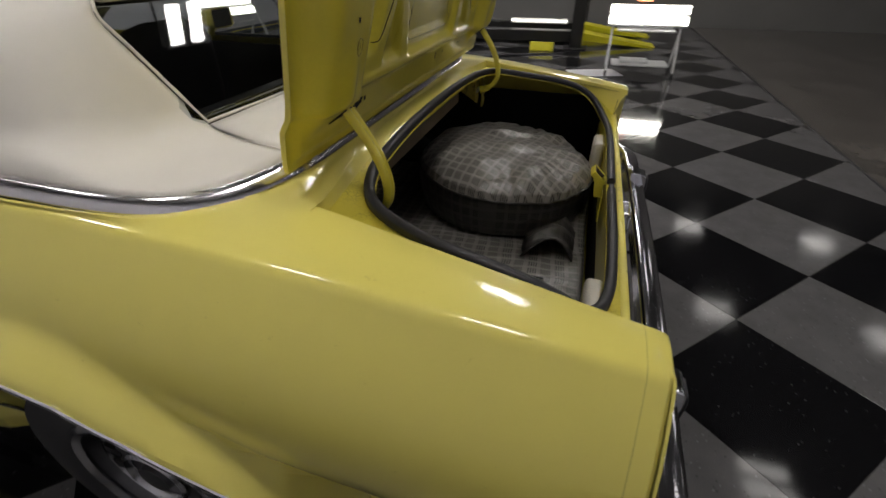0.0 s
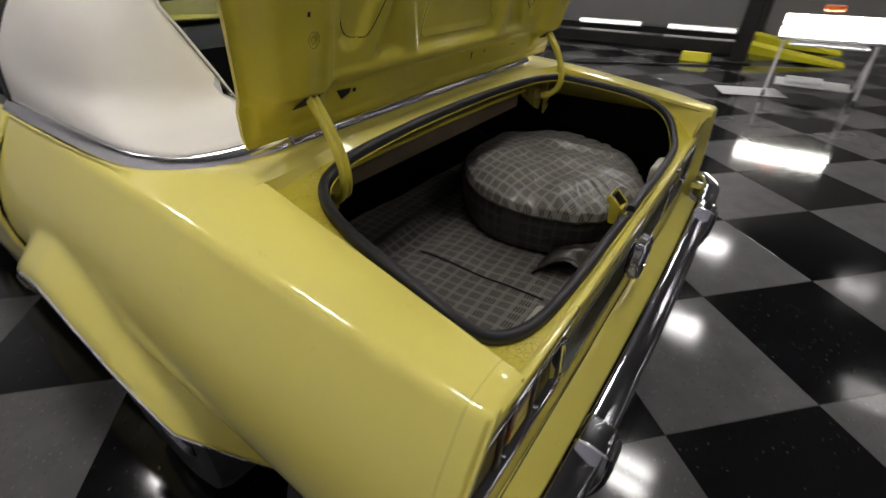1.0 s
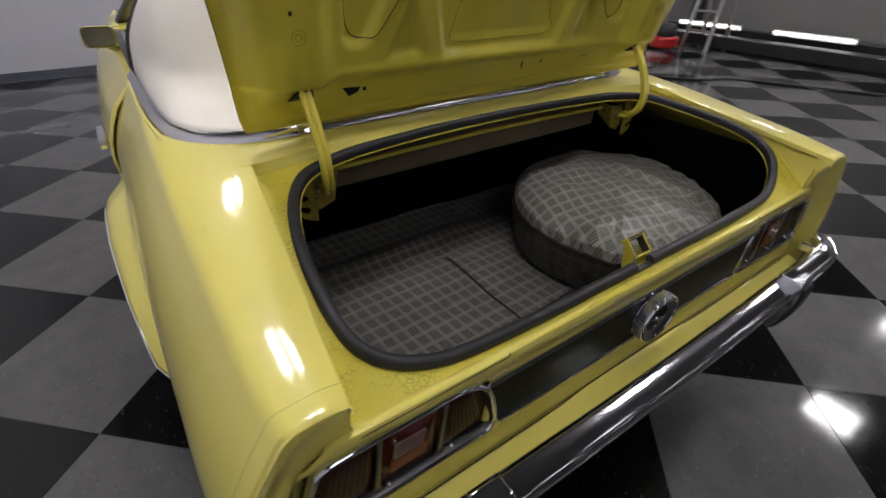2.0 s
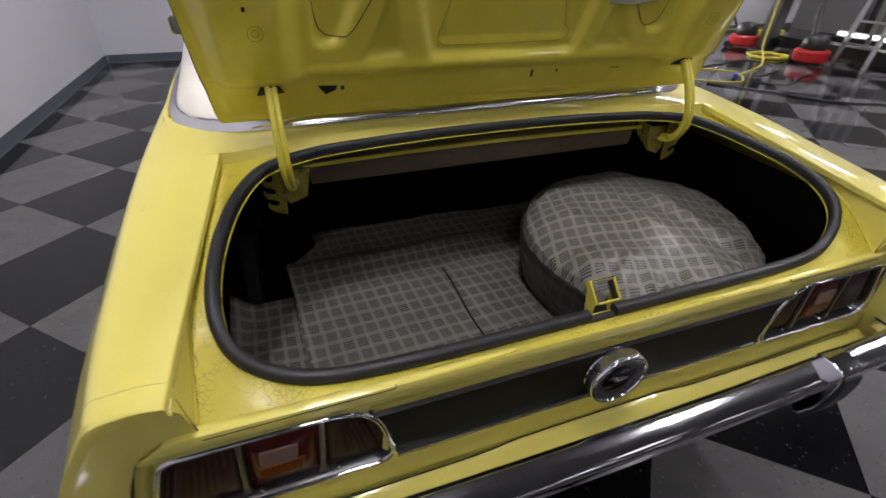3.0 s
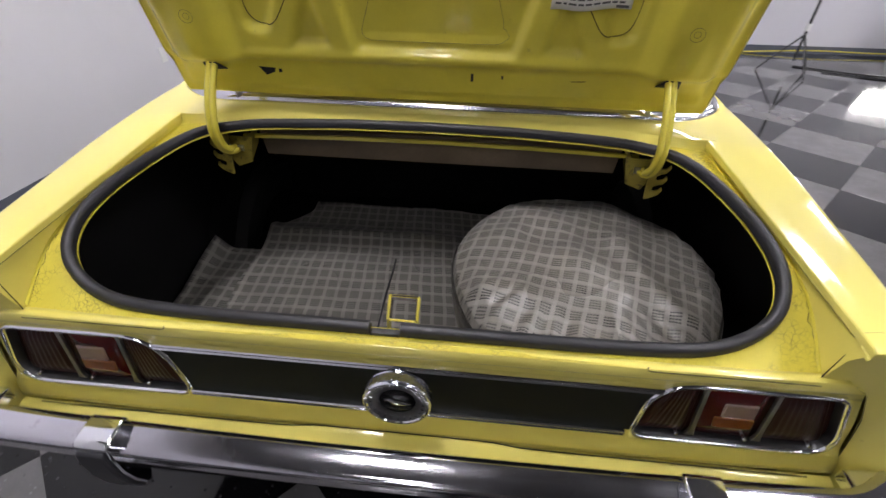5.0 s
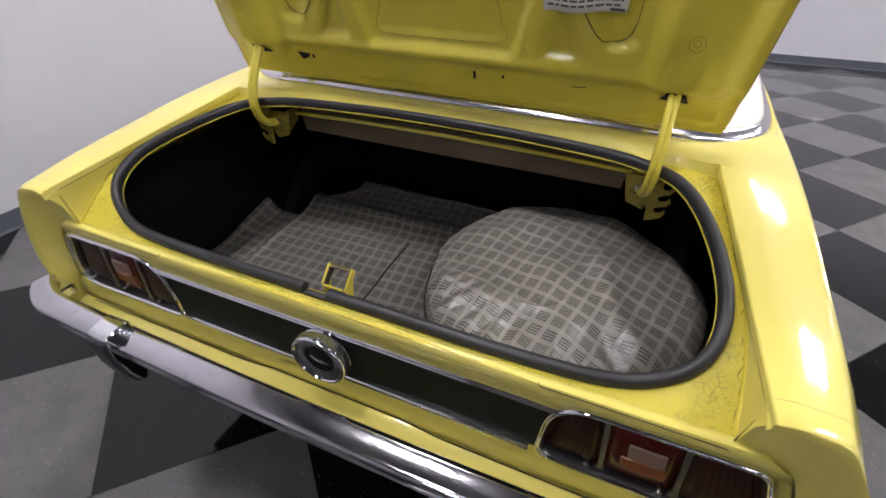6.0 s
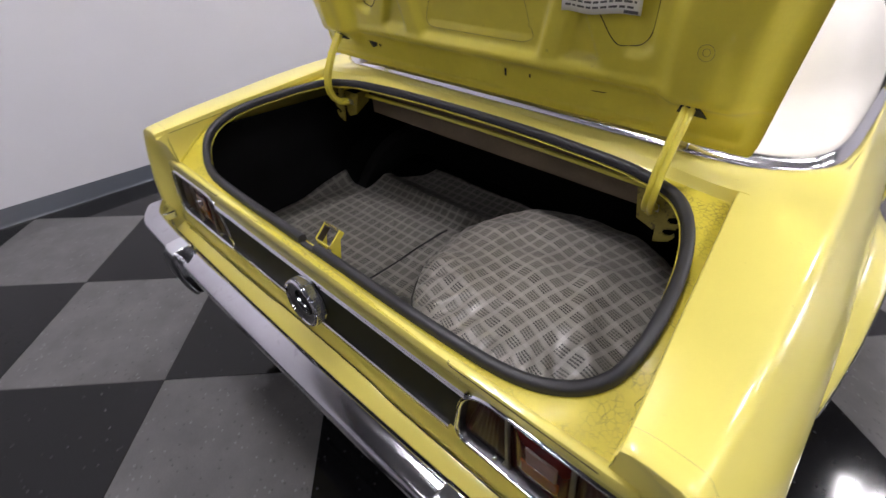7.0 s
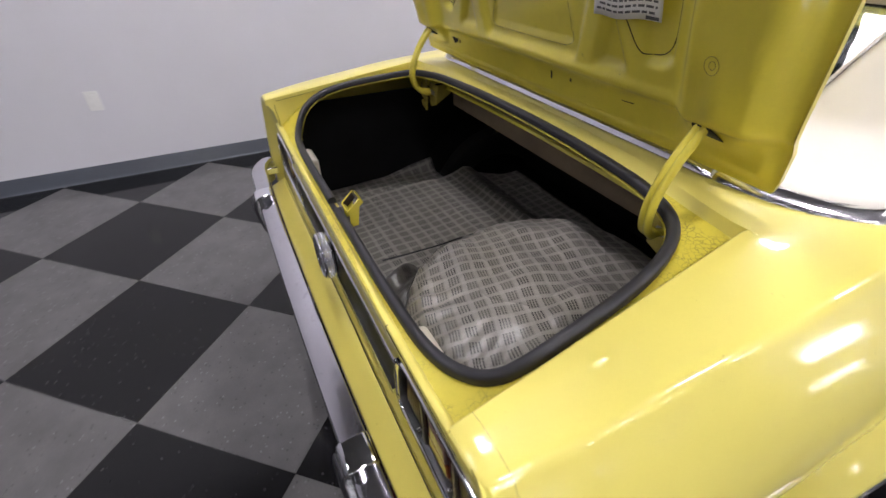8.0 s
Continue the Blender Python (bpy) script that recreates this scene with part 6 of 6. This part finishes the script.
# rolling light stands: tilted lit panel, shelf and castors
def light_stand(at, turn, with_tool, wide=1.0, drop=0.0, tall=0.26, shift=0.0):
    ob = empty("light_stand", at, "white rolling light stand with a lit tube panel", "light stand", "rolling light stands")
    ob.matrix_world = Matrix.Translation(at) @ Matrix.Rotation(turn, 4, "Z") @ Matrix.Diagonal((wide, 1, 1, 1))
    for dx in (-0.40, 0.40):
        bm = fresh()
        sweep(bm, [(dx, -0.22, 0.07), (dx, 0.0, 0.50), (dx, 0.02, 0.60)], circle(0.014, 8), up=(1, 0, 0))
        sweep(bm, [(dx, 0.22, 0.07), (dx, 0.0, 0.50)], circle(0.014, 8), up=(1, 0, 0))
        part("leg", finish(bm), WHITE_METAL, ob)
    for z, d in ((0.52, 0.14), (0.13, 0.19)) if with_tool else ((0.29, 0.05),):
        bm = fresh()
        box(bm, (-0.34, -d, z), (0.34, d, z + 0.02))
        bevel(part("shelf", bm, WHITE_METAL, ob), 0.006)
    tilt = Matrix.Translation((shift, 0.0, 0.70 - drop)) @ Matrix.Rotation(radians(-28), 4, "X")
    bm = fresh()
    box(bm, (-0.47, 0.0, -0.5 * tall), (0.47, 0.06, 0.5 * tall), tilt)
    bevel(part("panel_housing", bm, WHITE_METAL, ob), 0.008)
    for dz in (-0.065, 0.065):
        bm = fresh()
        box(bm, (-0.455, -0.012, (dz - 0.045) * tall / 0.26), (0.455, -0.002, (dz + 0.045) * tall / 0.26), tilt)
        bevel(part("lit_tube", bm, PANEL_GLOW, ob, "lit row of tubes"), 0.004)
    for dx in (-0.40, 0.40):
        for dy in (-0.22, 0.22):
            bm = fresh()
            lathe(bm, [(0.0, -0.013), (0.034, -0.013), (0.036, 0.0), (0.034, 0.013), (0.0, 0.013)], (dx, dy, 0.036), "x", 16)
            part("castor", finish(bm), BLACK_SATIN if with_tool else WHITE_METAL, ob)
    if with_tool:
        bm = fresh()
        box(bm, (-0.16, 0.03, 0.84), (0.02, 0.13, 0.90))
        bevel(part("tool_tray", bm, ORANGE, ob, "orange tray on top of the stand"), 0.02)
        bm = fresh()
        box(bm, (-0.25, -0.15, 0.152), (0.10, 0.12, 0.19))
        bevel(part("folded_towels", bm, WHITE_METAL, ob, "white towels on the lower shelf"), 0.014)
    return ob


light_stand((5.45, -0.44, 0.0), radians(-90), True)
light_stand((6.55, 6.75, 0.0), radians(-14), False, 1.3, 0.13, 0.36, -0.10)

# sheets of paper on the floor
bm = fresh()
box(bm, (-0.21, -0.33, 0.001), (0.21, 0.33, 0.003))
paper = thing("paper_sheet", bm, PAPER, "printed sheet of paper lying on the floor", "paper")
paper.matrix_world = pose(5.38, 0.10, 0.0, 0, 0, 20)


# floor machines, hoses, ladder, stand
def floor_machine(at, turn):
    ob = empty("floor_machine", at, "red and black floor cleaning machine", "floor machine", "floor machines")
    ob.rotation_euler = (0, 0, turn)
    bm = fresh()
    lathe(bm, [(0.0, 0.03), (0.20, 0.03), (0.225, 0.06), (0.225, 0.17), (0.20, 0.20), (0.0, 0.20)], (0, 0, 0), "z", 28)
    part("base", finish(bm), RED_PAINT, ob, "red base")
    bm = fresh()
    lathe(bm, [(0.15, 0.19), (0.165, 0.22), (0.16, 0.33), (0.12, 0.38), (0.05, 0.40), (0.0, 0.40)], (0, 0, 0), "z", 24)
    part("motor", finish(bm), BLACK_SATIN, ob, "black motor housing")
    for dx in (-0.03, 0.03):
        bm = fresh()
        sweep(bm, [(dx, 0.16, 0.30), (dx, 0.45, 0.75), (dx, 0.62, 1.05)], circle(0.014, 8), up=(1, 0, 0))
        part("handle_tube", finish(bm), BLACK_SATIN, ob)
    for dx in (-0.18, 0.18):
        bm = fresh()
        lathe(bm, [(0.0, -0.02), (0.05, -0.02), (0.05, 0.02), (0.0, 0.02)], (dx, 0.20, 0.05), "x", 14)
        part("roller", finish(bm), BLACK_SATIN, ob)
    return ob


floor_machine((7.22, 5.80, 0), radians(30))
floor_machine((7.0, 4.45, 0), radians(-40))


def hose(name, pts, r, material, label, category):
    bm = fresh()
    sweep(bm, catmull([(x, y, r + dz) for x, y, dz in pts], 8), circle(r, 7))
    thing(name, finish(bm), material, label, category)


hose("power_cable", [(4.5, 3.9, 0), (5.03, 3.08, 0), (5.3, 2.75, 0), (5.68, 2.54, 0), (6.0, 2.0, 0), (6.2, 1.6, 0), (6.4, 1.22, 0), (6.7, 0.6, 0)], 0.012, RUBBER, "black power cable lying across the tiled floor", "cable")
hose("yellow_cable", [(4.4, 4.17, 0), (4.82, 3.86, 0), (5.1, 3.9, 0), (5.4, 4.3, 0), (5.0, 4.6, 0), (4.6, 4.5, 0), (4.4, 4.17, 0.02)], 0.007, CABLE_YELLOW, "yellow extension cable looped on the floor", "cable")
hose("black_cable", [(4.6, 4.42, 0), (5.05, 4.62, 0), (5.6, 4.75, 0), (6.3, 4.85, 0), (6.2, 4.3, 0), (5.7, 4.05, 0), (5.35, 3.95, 0), (5.2, 3.75, 0), (5.45, 3.55, 0), (5.9, 3.75, 0), (6.3, 3.9, 0)], 0.008, RUBBER, "black cable coiled on the floor", "cable")
coil = [(6.88 + (0.27 + 0.05 * math.sin(1.7 * i)) * math.cos(a), 5.02 + (0.25 + 0.06 * math.sin(2.3 * i + 1)) * math.sin(a), 0.005 * (i // 10)) for i, a in enumerate([2 * math.pi * k / 10 for k in range(52)])]
hose("cable_coil", coil, 0.008, CABLE_YELLOW, "coiled yellow extension cable on the floor", "cable")
hose("hanging_cable", [(7.12, 5.40, 1.9), (7.13, 5.37, 1.2), (7.13, 5.36, 0.6), (7.11, 5.33, 0.15), (7.05, 5.25, 0.02), (6.95, 5.15, 0.01), (6.2, 4.55, 0), (5.6, 4.25, 0), (5.2, 4.1, 0)], 0.012, CABLE_YELLOW, "yellow cable hanging down the lift post to the floor", "cable")
bm = fresh()
box(bm, (-0.055, -0.025, 0.0), (0.055, 0.025, 0.045))
connector = thing("cable_connector", bm, BLUE_PLASTIC, "blue plastic cable connector lying on the tiles", "connector")
connector.matrix_world = pose(5.16, 4.08, 0.0, 0, 0, 35)
bevel(connector, 0.012)
case = empty("tool_case", (8.35, 6.20, 0.0), "bright yellow plastic case standing on the floor", "case")
bm = fresh()
box(bm, (-0.19, -0.12, 0.0), (0.19, 0.12, 0.13))
bevel(part("body", bm, SAFETY_YELLOW, case), 0.015)
bm = fresh()
box(bm, (-0.195, -0.125, 0.134), (0.195, 0.125, 0.19))
bevel(part("lid", bm, SAFETY_YELLOW, case), 0.018)
bm = fresh()
sweep(bm, [(-0.07, 0, 0.188), (-0.07, 0, 0.215), (0.07, 0, 0.215), (0.07, 0, 0.188)], circle(0.009, 6), up=(0, 1, 0))
part("handle", finish(bm), BLACK_SATIN, case)
hose("wall_cable", [(3.9, 7.15, 0), (5.0, 7.18, 0.05), (6.0, 7.2, 0.04), (7.2, 7.24, 0.06), (8.4, 7.27, 0.04), (10.0, 7.3, 0.05)], 0.009, CABLE_YELLOW, "yellow cable along the foot of the wall", "cable")
hose("floor_hose", [(4.3, 6.3, 0), (4.8, 6.0, 0), (5.4, 5.8, 0), (6.0, 5.75, 0), (6.3, 5.5, 0), (5.6, 5.55, 0), (5.0, 5.75, 0), (4.5, 6.0, 0)], 0.010, RUBBER, "black hose lying round the light stand", "hose")

ladder = empty("step_ladder", (7.62, 4.08, 0), "aluminium step ladder standing open", "step ladder")
for dy in (-0.22, 0.22):
    for dx, tx in ((-0.30, -0.04), (0.30, 0.04)):
        bm = fresh()
        sweep(bm, [(dx, dy, 0.0), (tx, dy * 0.75, 1.75)], [(-0.03, -0.012), (0.03, -0.012), (0.03, 0.012), (-0.03, 0.012)], up=(1, 0, 0))
        part("stile", finish(bm), STEEL, ladder)
for i in range(1, 6):
    k = i / 6
    bm = fresh()
    x = -0.30 + 0.26 * k
    box(bm, (x - 0.04, -0.215 + 0.055 * k, 1.75 * k - 0.012), (x + 0.04, 0.215 - 0.055 * k, 1.75 * k + 0.012))
    part("step", bm, STEEL, ladder)
bm = fresh()
box(bm, (-0.10, -0.17, 1.74), (0.10, 0.17, 1.77))
part("top_cap", bm, BLACK_SATIN, ladder)

stand = empty("tripod_stand", (4.0, 5.85, 0), "black tripod stand standing near the wall", "stand")
bm = fresh()
sweep(bm, [(0, 0, 0.16), (0, 0, 1.6)], circle(0.015, 8), up=(1, 0, 0))
part("pole", finish(bm), BLACK_SATIN, stand)
bm = fresh()
lathe(bm, [(0.0, 0.50), (0.03, 0.50), (0.03, 0.58), (0.0, 0.58)], (0, 0, 0), "z", 12)
part("collar", finish(bm), WHITE_METAL, stand)
for k in range(3):
    a = 2 * math.pi * k / 3 + 0.5
    bm = fresh()
    sweep(bm, [(0, 0, 0.46), (0.36 * math.cos(a), 0.36 * math.sin(a), 0.01)], circle(0.011, 7), up=(1, 0, 0.1))
    part("leg", finish(bm), BLACK_SATIN, stand)

# ---------------------------------------------------------------- chequered tiles
bm = fresh()
box(bm, (WALL_X - 0.22, EDGE_Y, -0.20), (RIGHT_X, 7.4, -0.004))
floor = thing("floor", bm, TILE_DARK, "floor of large polished black and grey chequered tiles", "floor", kind="structure")
bm = fresh()
box(bm, (-2.42, EDGE_Y - 0.012, -0.003), (RIGHT_X, EDGE_Y + 0.004, 0.004))
part("edge_strip", bm, RUBBER, floor, "dark strip at the edge of the tiles")
TILE, ANGLE, ORIGIN = 0.602, 0.82229, V((-1.1512, -0.6635, 0.0))
LOW_X, HIGH_Y = WALL_X - 0.2, 7.4
EX, EYV = V((math.cos(ANGLE), math.sin(ANGLE), 0)), V((-math.sin(ANGLE), math.cos(ANGLE), 0))


def clip(poly, axis, value, keep_above):
    """A polygon cut by an upright plane."""
    out = []
    for i, p in enumerate(poly):
        q = poly[(i + 1) % len(poly)]
        a, b = (p[axis] - value) * keep_above, (q[axis] - value) * keep_above
        if a >= 0:
            out.append(p)
        if a * b < 0:
            out.append(p.lerp(q, a / (a - b)))
    return out


def tile_mesh(name, poly, material):
    """A tile 4 mm thick with a slightly eased edge."""
    bm = fresh()
    mid = sum(poly, V((0, 0, 0))) / len(poly)
    low = [bm.verts.new(p + V((0, 0, -0.004))) for p in poly]
    rim = [bm.verts.new(p + V((0, 0, -0.0006))) for p in poly]
    top = [bm.verts.new(p + (mid - p).normalized() * 0.0012) for p in poly]
    m = len(poly)
    for a, b in ((low, rim), (rim, top)):
        for i in range(m):
            bm.faces.new((a[i], a[(i + 1) % m], b[(i + 1) % m], b[i]))
    bm.faces.new(top)
    me = bpy.data.meshes.new(name)
    bm.to_mesh(me)
    bm.free()
    me.materials.append(material)
    return me


GAP = 0.0005
corner = [V((0, 0, 0)) + EX * a + EYV * b for a, b in ((GAP, GAP), (TILE - GAP, GAP), (TILE - GAP, TILE - GAP), (GAP, TILE - GAP))]
whole = {0: tile_mesh("tile_grey", corner, TILE_GREY), 1: tile_mesh("tile_black", corner, TILE_DARK)}
for i in range(-16, 26):
    for j in range(-22, 20):
        base = ORIGIN + EX * (i * TILE) + EYV * (j * TILE)
        poly = [base + c for c in corner]
        if max(p.x for p in poly) < LOW_X or min(p.x for p in poly) > RIGHT_X or max(p.y for p in poly) < EDGE_Y or min(p.y for p in poly) > HIGH_Y:
            continue
        cut = poly
        for axis, value, above in ((0, LOW_X, 1), (0, RIGHT_X, -1), (1, EDGE_Y, 1), (1, HIGH_Y, -1)):
            cut = clip(cut, axis, value, above) if cut else cut
        if len(cut) < 3:
            continue
        odd = (i + j) % 2
        if len(cut) == 4 and all((a - b).length < 1e-6 for a, b in zip(cut, poly)):
            ob = new("tile", whole[odd])
            ob.location = base
        else:
            ob = new("tile", tile_mesh("tile_cut", cut, (TILE_GREY, TILE_DARK)[odd]))
        ob.parent = floor
